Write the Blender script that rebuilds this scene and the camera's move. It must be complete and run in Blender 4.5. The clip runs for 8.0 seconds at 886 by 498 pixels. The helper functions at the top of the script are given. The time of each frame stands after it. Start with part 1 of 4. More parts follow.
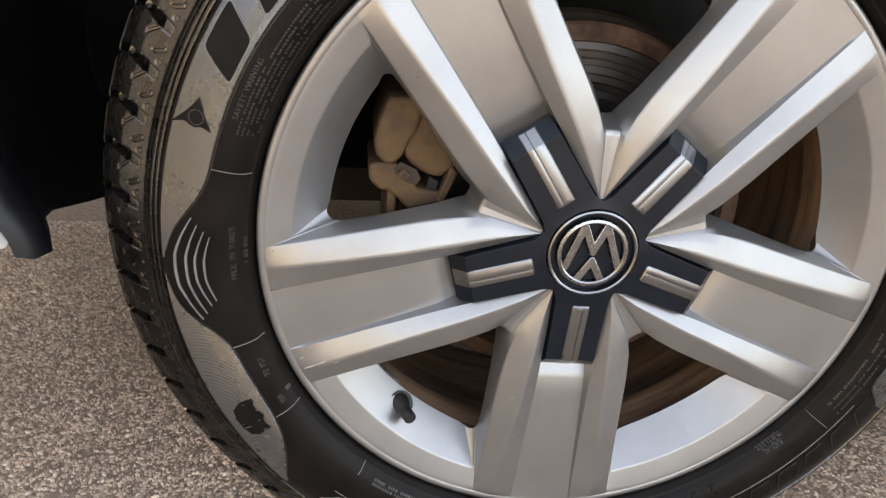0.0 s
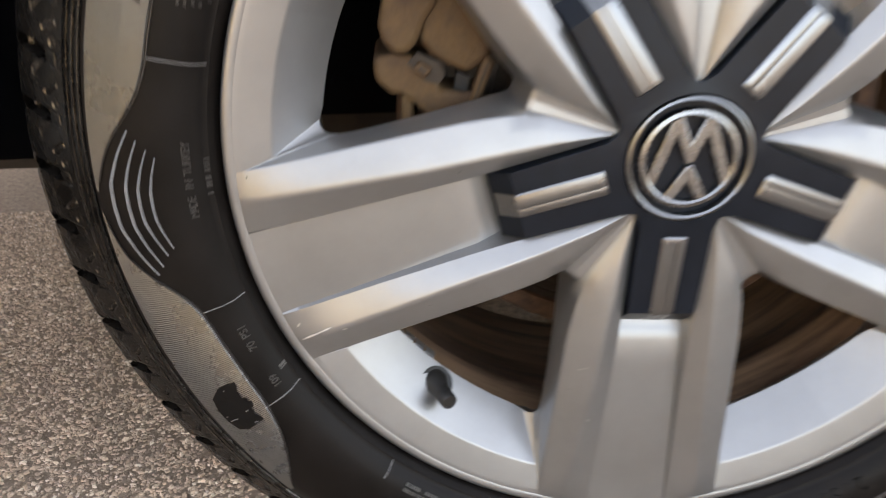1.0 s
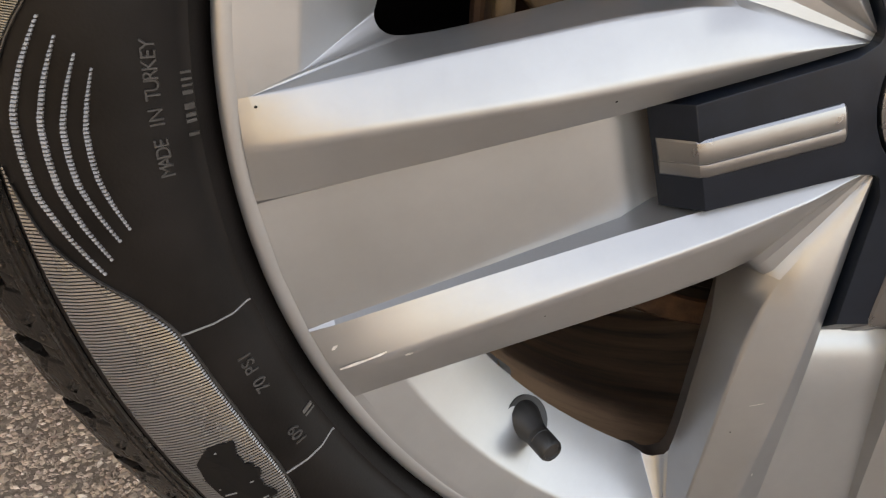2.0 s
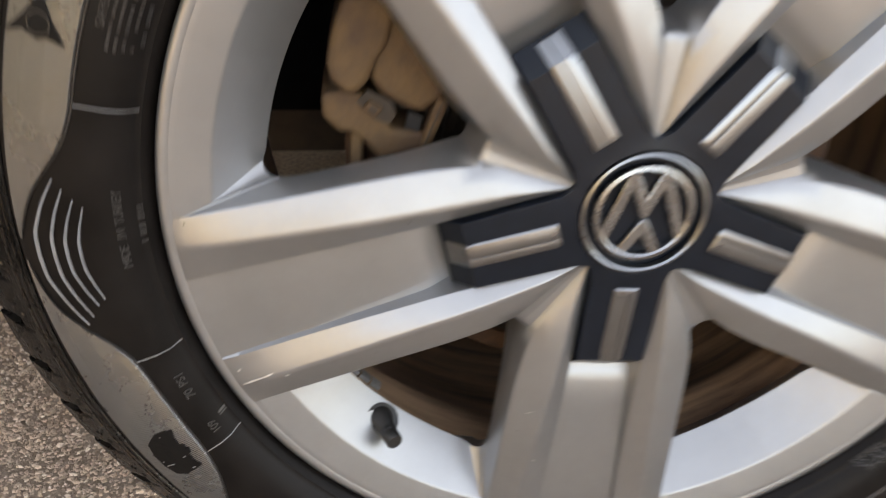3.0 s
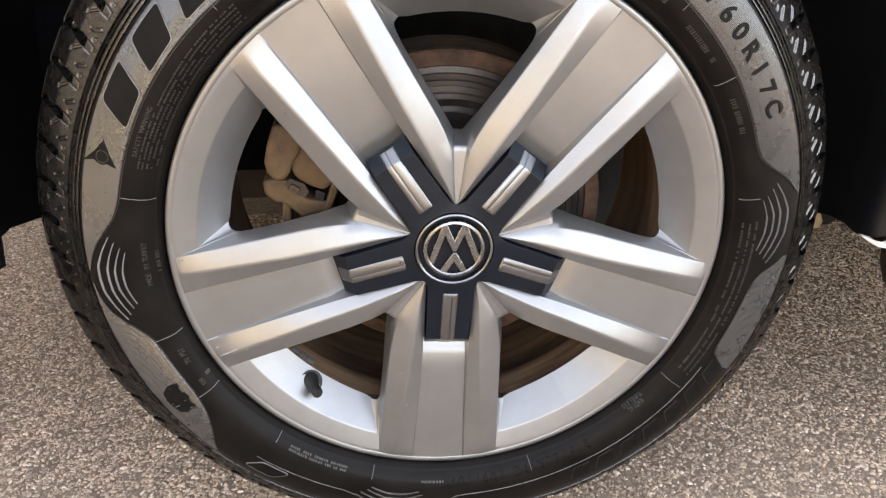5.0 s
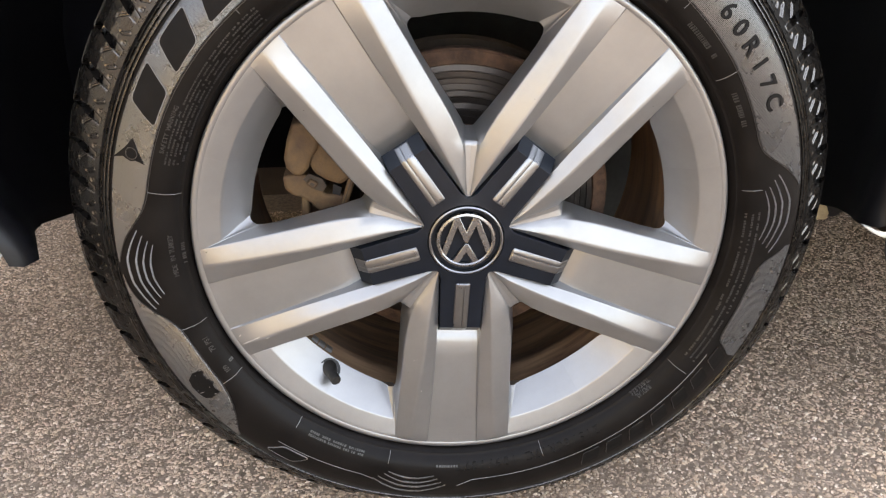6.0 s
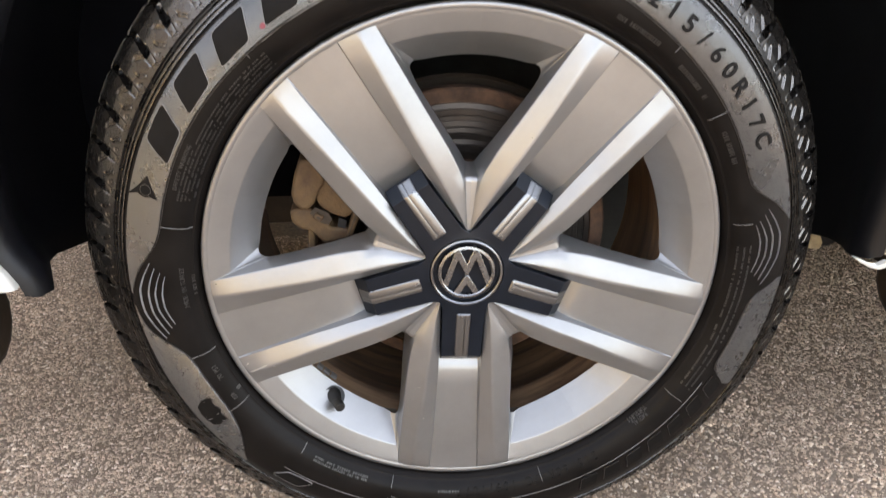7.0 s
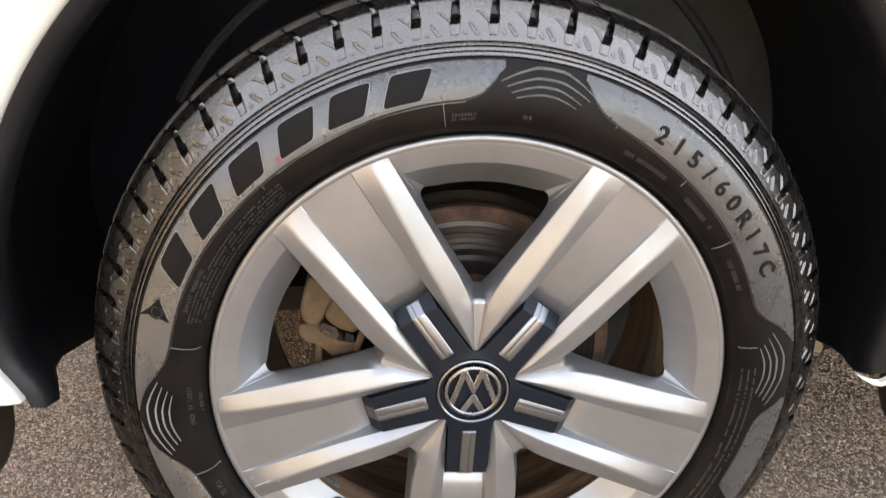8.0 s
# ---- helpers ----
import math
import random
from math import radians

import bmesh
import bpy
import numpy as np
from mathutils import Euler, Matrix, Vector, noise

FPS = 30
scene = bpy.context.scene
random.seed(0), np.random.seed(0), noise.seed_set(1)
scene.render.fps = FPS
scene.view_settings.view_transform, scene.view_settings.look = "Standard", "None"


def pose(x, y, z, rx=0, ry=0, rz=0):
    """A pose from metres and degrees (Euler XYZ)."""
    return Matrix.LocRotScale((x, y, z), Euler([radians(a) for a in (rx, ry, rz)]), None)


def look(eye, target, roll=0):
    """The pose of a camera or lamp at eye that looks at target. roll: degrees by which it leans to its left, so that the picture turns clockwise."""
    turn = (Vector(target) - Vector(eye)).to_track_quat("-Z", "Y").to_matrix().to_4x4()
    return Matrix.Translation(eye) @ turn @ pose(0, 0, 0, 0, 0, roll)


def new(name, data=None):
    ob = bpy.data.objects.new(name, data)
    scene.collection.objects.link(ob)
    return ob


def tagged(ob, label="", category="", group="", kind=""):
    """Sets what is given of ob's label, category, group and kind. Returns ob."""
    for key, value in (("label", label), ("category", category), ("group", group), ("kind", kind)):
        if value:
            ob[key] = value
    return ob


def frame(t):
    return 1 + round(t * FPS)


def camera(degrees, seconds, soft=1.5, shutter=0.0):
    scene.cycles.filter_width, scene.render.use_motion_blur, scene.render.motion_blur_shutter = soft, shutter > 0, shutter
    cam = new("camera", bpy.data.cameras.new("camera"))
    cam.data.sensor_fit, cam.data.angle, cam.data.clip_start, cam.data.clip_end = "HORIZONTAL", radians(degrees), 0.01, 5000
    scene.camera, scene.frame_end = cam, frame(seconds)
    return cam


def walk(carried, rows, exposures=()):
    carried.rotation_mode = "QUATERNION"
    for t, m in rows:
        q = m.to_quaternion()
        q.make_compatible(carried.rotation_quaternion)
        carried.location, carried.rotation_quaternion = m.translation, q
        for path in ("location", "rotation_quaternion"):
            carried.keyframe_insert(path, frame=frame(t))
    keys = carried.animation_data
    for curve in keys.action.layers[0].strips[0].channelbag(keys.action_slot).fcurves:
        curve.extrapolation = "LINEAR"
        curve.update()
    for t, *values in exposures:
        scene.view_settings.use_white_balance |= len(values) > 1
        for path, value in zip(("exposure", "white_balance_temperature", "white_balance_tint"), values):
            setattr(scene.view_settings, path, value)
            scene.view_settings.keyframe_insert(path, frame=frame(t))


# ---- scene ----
cam = camera(59.68, 8.0, soft=1.15, shutter=0.45)
# seconds, eye, Euler turn
ROWS = [
    (0.0, -0.1668, -0.4822, 0.5528, 65.88, -3.17, -5.70),
    (0.5, -0.1242, -0.4703, 0.5207, 67.99, 0.01, -3.03),
    (1.0, -0.1449, -0.3650, 0.4549, 65.64, 0.95, -3.49),
    (1.2, -0.1762, -0.3056, 0.4269, 64.52, 0.97, -4.10),
    (2.3, -0.1949, -0.2135, 0.3980, 61.88, -1.22, -7.08),
    (2.5, -0.1923, -0.2240, 0.4012, 61.77, -1.38, -7.13),
    (3.0, -0.1418, -0.3324, 0.4930, 62.24, -1.73, -6.29),
    (3.5, -0.0880, -0.4557, 0.6235, 63.26, -1.04, -6.80),
    (4.0, -0.0624, -0.4917, 0.6781, 64.08, -0.84, -7.00),
    (4.5, -0.0585, -0.5316, 0.6725, 64.18, -0.55, -6.05),
    (5.0, -0.0657, -0.5709, 0.6211, 63.43, -0.26, -5.51),
    (6.5, -0.0652, -0.6045, 0.6322, 63.46, 0.67, -4.34),
    (7.0, -0.0635, -0.6135, 0.6475, 64.77, 0.63, -4.26),
    (7.5, -0.0652, -0.6069, 0.6881, 66.43, 0.26, -4.32),
    (8.0, -0.0724, -0.5924, 0.7119, 68.04, -0.19, -4.25),
]
walk(cam, [(t, pose(x, y, z, rx, ry, rz)) for t, x, y, z, rx, ry, rz in ROWS],
     exposures=[(0.0, 2.70, 6970, 10.5), (1.2, 2.71, 7040, 10.5), (2.5, 2.7, 7300, 10.5), (3.5, 2.78, 7050, 10.5), (4.5, 2.98, 6980, 11.5), (7.0, 2.87, 6950, 11.0), (8.0, 3.03, 6950, 11.5)])

# ---- world and light ----
world = bpy.data.worlds.new("sky")
scene.world = world
world.use_nodes = True
wn = world.node_tree.nodes
sky = wn.new("ShaderNodeTexSky")
sky.sky_type = "NISHITA"
sky.sun_disc = False
sky.dust_density = 1.5
sky.air_density = 1.0
SUN_EL, SUN_AZ = 52.0, 24.0        # degrees; azimuth from +y towards +x: the van shades its own near side
sky.sun_elevation = radians(SUN_EL)
sky.sun_rotation = radians(SUN_AZ)
wn["Background"].inputs["Strength"].default_value = 0.15
haze = wn.new("ShaderNodeHueSaturation")          # thin white cloud takes most of the blue
haze.inputs["Saturation"].default_value = 0.5
world.node_tree.links.new(sky.outputs[0], haze.inputs["Color"])
world.node_tree.links.new(haze.outputs[0], wn["Background"].inputs[0])
sun_data = bpy.data.lights.new("sun", "SUN")
sun_data.energy = 2.4
sun_data.angle = radians(0.6)
sun_data.color = (1.0, 0.90, 0.74)
sun = new("sun", sun_data)
SUN_DIR = Vector((math.cos(radians(SUN_EL)) * math.sin(radians(SUN_AZ)), math.cos(radians(SUN_EL)) * math.cos(radians(SUN_AZ)), math.sin(radians(SUN_EL))))
sun.matrix_world = look(SUN_DIR * 12, (0, 0, 0))

ZC = 0.3332                        # height of the wheel's axis
PHI = 50.68                        # angle of the first spoke
HUB = Vector((0, 0, ZC))


# ---- helpers ----
def mat(name, base, rough=0.5, metal=0.0, var=0.0, scale=40.0, bump=0.0, bump_scale=300.0, rvar=0.0,
        tint=None, coat=0.0, spec=0.5, stretch=None):
    """A procedural surface: colour varied by noise at two scales, roughness by noise, fine bump."""
    m = bpy.data.materials.new(name)
    m.use_nodes = True
    n, l = m.node_tree.nodes, m.node_tree.links
    b = n["Principled BSDF"]
    b.inputs["Base Color"].default_value = (*base, 1)
    b.inputs["Roughness"].default_value = rough
    b.inputs["Metallic"].default_value = metal
    b.inputs["Specular IOR Level"].default_value = spec
    b.inputs["Coat Weight"].default_value = coat
    b.inputs["Coat Roughness"].default_value = 0.12
    co = n.new("ShaderNodeTexCoord")
    if var or rvar:
        a = n.new("ShaderNodeTexNoise")
        a.inputs["Scale"].default_value = scale
        a.inputs["Detail"].default_value = 8
        a.inputs["Roughness"].default_value = 0.65
        if stretch:
            mp = n.new("ShaderNodeMapping")
            mp.inputs["Scale"].default_value = stretch
            l.new(co.outputs["Object"], mp.inputs["Vector"])
            l.new(mp.outputs["Vector"], a.inputs["Vector"])
        else:
            l.new(co.outputs["Object"], a.inputs["Vector"])
        if var:
            mix = n.new("ShaderNodeMix")
            mix.data_type = "RGBA"
            t = tint or tuple(c * (1 - var) for c in base)
            mix.inputs[6].default_value = (*t, 1)
            mix.inputs[7].default_value = (*[min(1, c * (1 + (0 if tint else var))) for c in base], 1)
            ramp = n.new("ShaderNodeValToRGB")
            ramp.color_ramp.elements[0].position = 0.35
            ramp.color_ramp.elements[1].position = 0.62
            l.new(a.outputs["Fac"], ramp.inputs["Fac"])
            l.new(ramp.outputs["Color"], mix.inputs[0])
            l.new(mix.outputs[2], b.inputs["Base Color"])
        if rvar:
            mr = n.new("ShaderNodeMapRange")
            mr.inputs["To Min"].default_value = max(0.02, rough - rvar)
            mr.inputs["To Max"].default_value = min(1, rough + rvar)
            mr.inputs["From Min"].default_value, mr.inputs["From Max"].default_value = 0.3, 0.7
            l.new(a.outputs["Fac"], mr.inputs["Value"])
            l.new(mr.outputs["Result"], b.inputs["Roughness"])
    if bump:
        c = n.new("ShaderNodeTexNoise")
        c.inputs["Scale"].default_value = bump_scale
        c.inputs["Detail"].default_value = 4
        l.new(co.outputs["Object"], c.inputs["Vector"])
        bp = n.new("ShaderNodeBump")
        bp.inputs["Strength"].default_value = bump
        bp.inputs["Distance"].default_value = 0.001
        l.new(c.outputs["Fac"], bp.inputs["Height"])
        l.new(bp.outputs["Normal"], b.inputs["Normal"])
    return m


def obj(name, bm, material, smooth=True, sharp=None):
    """Links a bmesh as one mesh object at the origin of its own coordinates."""
    me = bpy.data.meshes.new(name)
    bmesh.ops.recalc_face_normals(bm, faces=bm.faces)
    if smooth:
        for f in bm.faces:
            f.smooth = True
        if sharp:
            for e in bm.edges:
                if len(e.link_faces) == 2 and e.calc_face_angle(0) > radians(sharp):
                    e.smooth = False
    bm.to_mesh(me)
    bm.free()
    me.materials.append(material)
    return new(name, me)


def part(name, bm, material, parent, label="", smooth=True, sharp=35):
    ob = obj(name, bm, material, smooth, sharp)
    ob.parent = parent
    if label:
        tagged(ob, label)
    return ob


def share(name, mesh, parent, m, label=""):
    """One more object on a shared mesh, under parent."""
    ob = new(name, mesh)
    ob.parent = parent
    ob.matrix_basis = m
    if label:
        tagged(ob, label)
    return ob


def group(name, place=(0, 0, 0)):
    ob = new(name)
    ob.location = place
    return ob


def bevel(ob, width, segments=2, angle=30):
    b = ob.modifiers.new("bevel", "BEVEL")
    b.width, b.segments, b.limit_method, b.angle_limit = width, segments, "ANGLE", radians(angle)
    b.harden_normals = False
    return ob


def grid(bm, rows, closed=False):
    """Quads through rows of points; returns the rows of vertices."""
    vs = [[bm.verts.new(p) for p in r] for r in rows]
    for a, b in zip(vs, vs[1:]):
        n = len(a)
        for i in range(n if closed else n - 1):
            j = (i + 1) % n
            bm.faces.new((a[i], a[j], b[j], b[i]))
    return vs


def revolve(profile, n=192, a0=0.0, a1=360.0):
    """A surface of revolution about the wheel's axis from (radius, depth) pairs."""
    bm = bmesh.new()
    full = abs(a1 - a0) >= 359.9
    cols = n if full else n + 1
    rows = []
    for r, y in profile:
        rows.append([Vector((r * math.cos(radians(a0 + (a1 - a0) * i / n)), y,
                             r * math.sin(radians(a0 + (a1 - a0) * i / n)))) for i in range(cols)])
    grid(bm, rows, closed=full)
    return bm


def polar(r, deg, y=0.0):
    return Vector((r * math.cos(radians(deg)), y, r * math.sin(radians(deg))))


def slab(bm, outline, y0, y1, inset=0.0):
    """A plate from a 2D outline (x, z), front at y0, back at y1; inset narrows the front."""
    n = len(outline)
    cx = sum(p[0] for p in outline) / n
    cz = sum(p[1] for p in outline) / n
    f = [bm.verts.new((p[0] + (cx - p[0]) * inset, y0, p[1] + (cz - p[1]) * inset)) for p in outline]
    b = [bm.verts.new((p[0], y1, p[1])) for p in outline]
    bm.faces.new(f)
    bm.faces.new(b[::-1])
    for i in range(n):
        j = (i + 1) % n
        bm.faces.new((f[i], b[i], b[j], f[j]))


def box(bm, lo, hi):
    vs = [bm.verts.new((x, y, z)) for x in (lo[0], hi[0]) for y in (lo[1], hi[1]) for z in (lo[2], hi[2])]
    for q in ((0, 1, 3, 2), (4, 6, 7, 5), (0, 4, 5, 1), (2, 3, 7, 6), (0, 2, 6, 4), (1, 5, 7, 3)):
        bm.faces.new([vs[i] for i in q])


# ---- materials ----
M_SILVER = mat("silver_wheel_paint", (0.280, 0.279, 0.279), 0.365, 0.80, 0.07, 16, coat=0.35)
M_COVER = mat("dark_cover_plastic", (0.0055, 0.0078, 0.0125), 0.34, 0.0, 0.15, 60, 0.03, 900, 0.06, spec=0.24)
M_CHROME = mat("satin_chrome", (0.25, 0.255, 0.262), 0.30, 1.0, 0.04, 50, 0.02, 700, 0.05)
M_BADGE = mat("dulled_badge_chrome", (0.27, 0.27, 0.272), 0.27, 1.0, 0.08, 80, 0.03, 700, 0.06)
M_RUBBER = mat("tyre_rubber", (0.0062, 0.0050, 0.0044), 0.42, 0.0, 0.3, 30, 0.10, 900, 0.08, spec=0.13)
M_TREAD = mat("dressed_tread_rubber", (0.0068, 0.0060, 0.0054), 0.27, 0.0, 0.5, 60, 0.16, 420, 0.08, spec=1.0, coat=0.7)
tread_shader = M_TREAD.node_tree.nodes["Principled BSDF"]
tread_shader.inputs["IOR"].default_value = 1.7
tread_shader.inputs["Specular Tint"].default_value = (1.0, 0.92, 0.83, 1.0)
M_WORN = mat("road_worn_rubber", (0.052, 0.045, 0.037), 0.75, 0.0, 0.5, 90, 0.3, 420, spec=0.3)
M_PRINT = mat("moulded_print_rubber", (0.026, 0.024, 0.022), 0.32, 0.0, 0.3, 200, spec=0.55)
# The ribs are black rubber; part of their sky reflection is painted as grey.
M_HATCH = mat("ribbed_rubber_with_sheen", (0.066, 0.064, 0.062), 0.29, 0.0, 0.12, 40, 0.0, 100, 0.06, spec=0.9, coat=0.15)
M_HATCH.node_tree.nodes["Principled BSDF"].inputs["IOR"].default_value = 1.66
M_LETTER = mat("smooth_raised_rubber", (0.007, 0.0062, 0.0058), 0.55, 0.0, 0.2, 60, 0.0, 100, 0.05, spec=0.10)
# Pale base colour stands for the light that black rubber edges catch.
M_EDGE_GLINT = mat("painted_rubber_edge_glint", (0.17, 0.163, 0.157), 0.4, 0.0, 0.2, 60)
M_SCUFF = mat("bare_scraped_metal", (0.50, 0.48, 0.45), 0.5, 0.3, 0.2, 400)
M_RED = mat("red_paint_mark", (0.20, 0.04, 0.055), 0.5, 0.0, 0.2, 300)
M_PLASTIC = mat("black_liner_plastic", (0.0065, 0.0065, 0.0078), 0.42, 0.0, 0.2, 20, 0.1, 400, spec=0.35)
# Matt black that carries the deep shade of the arch's left half.
M_INNER_SHADE = mat("shade_black_inner_plastic", (0.0040, 0.0040, 0.0055), 0.75, 0.0, 0.3, 12, 0.1, 400, spec=0.08)
# Lighter grey than the plastic around the crease.
M_CREASE = mat("grey_liner_plastic", (0.030, 0.029, 0.030), 0.6, 0.0, 0.3, 20, 0.1, 400, spec=0.3)
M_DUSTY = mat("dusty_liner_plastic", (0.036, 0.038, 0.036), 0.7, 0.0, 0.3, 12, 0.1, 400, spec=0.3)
M_TAB = mat("beige_plastic_tab", (0.36, 0.29, 0.18), 0.6, 0.0, 0.2, 100)
M_PAINT = mat("white_body_paint", (0.58, 0.565, 0.51), 0.3, 0.0, 0.02, 10, 0.0, 100, 0.03, coat=0.5)
M_DISC = mat("worn_brake_steel", (0.064, 0.053, 0.046), 0.42, 0.75, 0.3, 30, 0.1, 500, 0.08)
M_RUST = mat("rusty_iron", (0.080, 0.042, 0.024), 0.85, 0.1, 0.45, 60, 0.5, 300)
M_CALIPER = mat("dusty_brown_iron", (0.108, 0.065, 0.027), 0.8, 0.0, 0.4, 45, 0.6, 350, tint=(0.060, 0.034, 0.019))
M_BARREL = mat("brake_dusted_barrel", (0.36, 0.23, 0.138), 0.40, 0.2, 0.5, 9, 0.1, 300, 0.1, tint=(0.072, 0.040, 0.026), stretch=(0.6, 6.0, 0.6))
M_BLACK = mat("valve_rubber", (0.013, 0.012, 0.011), 0.5, 0.0, 0.2, 100, 0.1, 500)
M_TRIM = mat("brown_black_underbody_plastic", (0.026, 0.017, 0.010), 0.6, 0.0, 0.4, 25, 0.2, 300)
M_RENDER = mat("sand_coloured_render", (0.44, 0.355, 0.205), 0.85, 0.0, 0.12, 3, 0.4, 60)
M_WEIGHT = mat("dull_grey_weight", (0.30, 0.29, 0.28), 0.45, 0.6, 0.2, 100)
M_BRICK = mat("dark_brown_brick", (0.07, 0.045, 0.032), 0.85, 0.0, 0.4, 4, 0.4, 60)
M_ASPHALT = mat("asphalt", (0.31, 0.238, 0.178), 0.85, 0.0, 0.4, 120, 0.9, 420, tint=(0.165, 0.123, 0.090))


def stone_material():
    """Chippings: each stone takes its own tan, grey or dark colour."""
    m = bpy.data.materials.new("asphalt_chippings")
    m.use_nodes = True
    n, l = m.node_tree.nodes, m.node_tree.links
    b = n["Principled BSDF"]
    geo = n.new("ShaderNodeNewGeometry")
    ramp = n.new("ShaderNodeValToRGB")
    e = ramp.color_ramp.elements
    e[0].position, e[0].color = 0.0, (0.258, 0.193, 0.143, 1)
    e[1].position, e[1].color = 1.0, (0.824, 0.713, 0.592, 1)
    for p, c in ((0.35, (0.412, 0.312, 0.230, 1)), (0.6, (0.536, 0.406, 0.299, 1)), (0.8, (0.618, 0.470, 0.343, 1)), (0.92, (0.700, 0.574, 0.446, 1))):
        x = e.new(p)
        x.color = c
    l.new(geo.outputs["Random Per Island"], ramp.inputs["Fac"])
    co = n.new("ShaderNodeTexCoord")
    no = n.new("ShaderNodeTexNoise")
    no.inputs["Scale"].default_value = 3.0
    no.inputs["Detail"].default_value = 6
    l.new(co.outputs["Object"], no.inputs["Vector"])
    mr = n.new("ShaderNodeMapRange")
    mr.inputs["From Min"].default_value, mr.inputs["From Max"].default_value = 0.3, 0.7
    mr.inputs["To Min"].default_value, mr.inputs["To Max"].default_value = 0.75, 1.2
    l.new(no.outputs["Fac"], mr.inputs["Value"])
    mix = n.new("ShaderNodeMix")
    mix.data_type, mix.blend_type = "RGBA", "MULTIPLY"
    mix.inputs[0].default_value = 1.0
    l.new(ramp.outputs["Color"], mix.inputs[6])
    l.new(mr.outputs["Result"], mix.inputs[7])
    l.new(mix.outputs[2], b.inputs["Base Color"])
    b.inputs["Roughness"].default_value = 0.62
    return m


M_STONE = stone_material()


def dull_edge(m, near, far, low):
    """The gloss of worn rubber fades where it is seen at a flat angle."""
    n, l = m.node_tree.nodes, m.node_tree.links
    lw = n.new("ShaderNodeLayerWeight")
    lw.inputs["Blend"].default_value = 0.5
    mr = n.new("ShaderNodeMapRange")
    mr.inputs["From Min"].default_value, mr.inputs["From Max"].default_value = near, far
    mr.inputs["To Min"].default_value, mr.inputs["To Max"].default_value = 1.0, low
    l.new(lw.outputs["Facing"], mr.inputs["Value"])
    l.new(mr.outputs["Result"], n["Principled BSDF"].inputs["Specular IOR Level"])
    wet = n.new("ShaderNodeMath")
    wet.operation = "MULTIPLY"
    wet.inputs[1].default_value = n["Principled BSDF"].inputs["Coat Weight"].default_value
    l.new(mr.outputs["Result"], wet.inputs[0])
    l.new(wet.outputs[0], n["Principled BSDF"].inputs["Coat Weight"])


dull_edge(M_TREAD, 0.30, 0.50, 0.03)
dull_edge(M_HATCH, 0.45, 0.85, 0.25)

# ---- ground ----
bm = bmesh.new()
box(bm, (-300, -300, -0.3), (300, 300, 0.0))
ground = obj("ground", bm, M_ASPHALT, smooth=False)
tagged(ground, "grey-brown worn asphalt with coarse exposed stones", "ground", kind="structure")


def yard_wall(name, x0, x1, y0, y1, height, material, label):
    """A plain rendered wall with a coping that closes the yard, out of view."""
    bm = bmesh.new()
    box(bm, (x0, y0, -0.05), (x1, y1, height))
    box(bm, (x0 - 0.03, y0 - 0.03, height), (x1 + 0.03, y1 + 0.03, height + 0.06))
    return tagged(obj(name, bm, material, smooth=False), label, "wall", kind="structure")


yard_wall("wall_west", -4.4, -4.2, -6.5, -0.8, 2.3, M_RENDER, "plain sunlit sand-coloured rendered yard wall")
# Unseen, added to keep reflections from the left dark.
yard_wall("wall_north_west", -4.4, -4.2, -0.8, 5.0, 3.4, M_BRICK, "unseen plain dark brown brick wall, added to darken reflections")
# Unseen too, added to block sky and sun from behind the van.
yard_wall("wall_north", -8.0, 0.5, 4.2, 4.4, 6.0, M_BRICK, "unseen tall plain dark brown brick wall, added behind the van")
yard_wall("wall_south", -4.2, -1.1, -6.5, -6.3, 2.3, M_RENDER, "plain sunlit sand-coloured rendered yard wall")


def chippings(count, x0, x1, y0, y1, seed):
    """Stones of the asphalt's surface, pressed into it, as one mesh."""
    rng = np.random.default_rng(seed)
    ring = [(math.cos(2 * math.pi * i / 4), math.sin(2 * math.pi * i / 4)) for i in range(4)]
    base = np.array([(0, 0, 1.0)] + [(0.72 * x, 0.72 * y, 0.8) for x, y in ring] + [(x, y, -0.1) for x, y in ring])
    tris = np.array([t for i in range(4) for t in ((0, 1 + i, 1 + (i + 1) % 4), (1 + i, 5 + i, 5 + (i + 1) % 4), (1 + i, 5 + (i + 1) % 4, 1 + (i + 1) % 4))])
    nv = len(base)
    pos = np.stack([rng.uniform(x0, x1, count), rng.uniform(y0, y1, count)], 1)
    size = rng.uniform(0.0009, 0.0022, count) + 0.0016 * rng.random(count) ** 4
    ang = rng.uniform(0, 2 * math.pi, count)
    stretch = rng.uniform(0.65, 1.35, count)
    v = base[None] * rng.uniform(0.72, 1.22, (count, nv, 1))
    v = v * np.stack([size * stretch, size / stretch, size * rng.uniform(0.45, 0.95, count)], 1)[:, None, :]
    c, s = np.cos(ang)[:, None], np.sin(ang)[:, None]
    x = v[:, :, 0] * c - v[:, :, 1] * s
    y = v[:, :, 0] * s + v[:, :, 1] * c
    z = v[:, :, 2] + rng.uniform(-0.0005, 0.0001, count)[:, None]
    v = np.stack([x + pos[:, :1], y + pos[:, 1:], z], 2).reshape(-1, 3)
    f = (tris[None] + (np.arange(count) * nv)[:, None, None]).reshape(-1, 3)
    me = bpy.data.meshes.new("asphalt_stones")
    me.from_pydata(v.tolist(), [], f.tolist())
    me.materials.append(M_STONE)
    ob = new("asphalt_stones", me)
    return tagged(ob, "small tan and grey stones set in the asphalt", "stones", kind="stuff")


chippings(95000, -1.05, -0.22, -0.25, 0.85, 3)
chippings(80000, 0.16, 1.0, -0.25, 0.85, 4)
chippings(21000, -0.22, 0.16, -0.3, 0.12, 5)

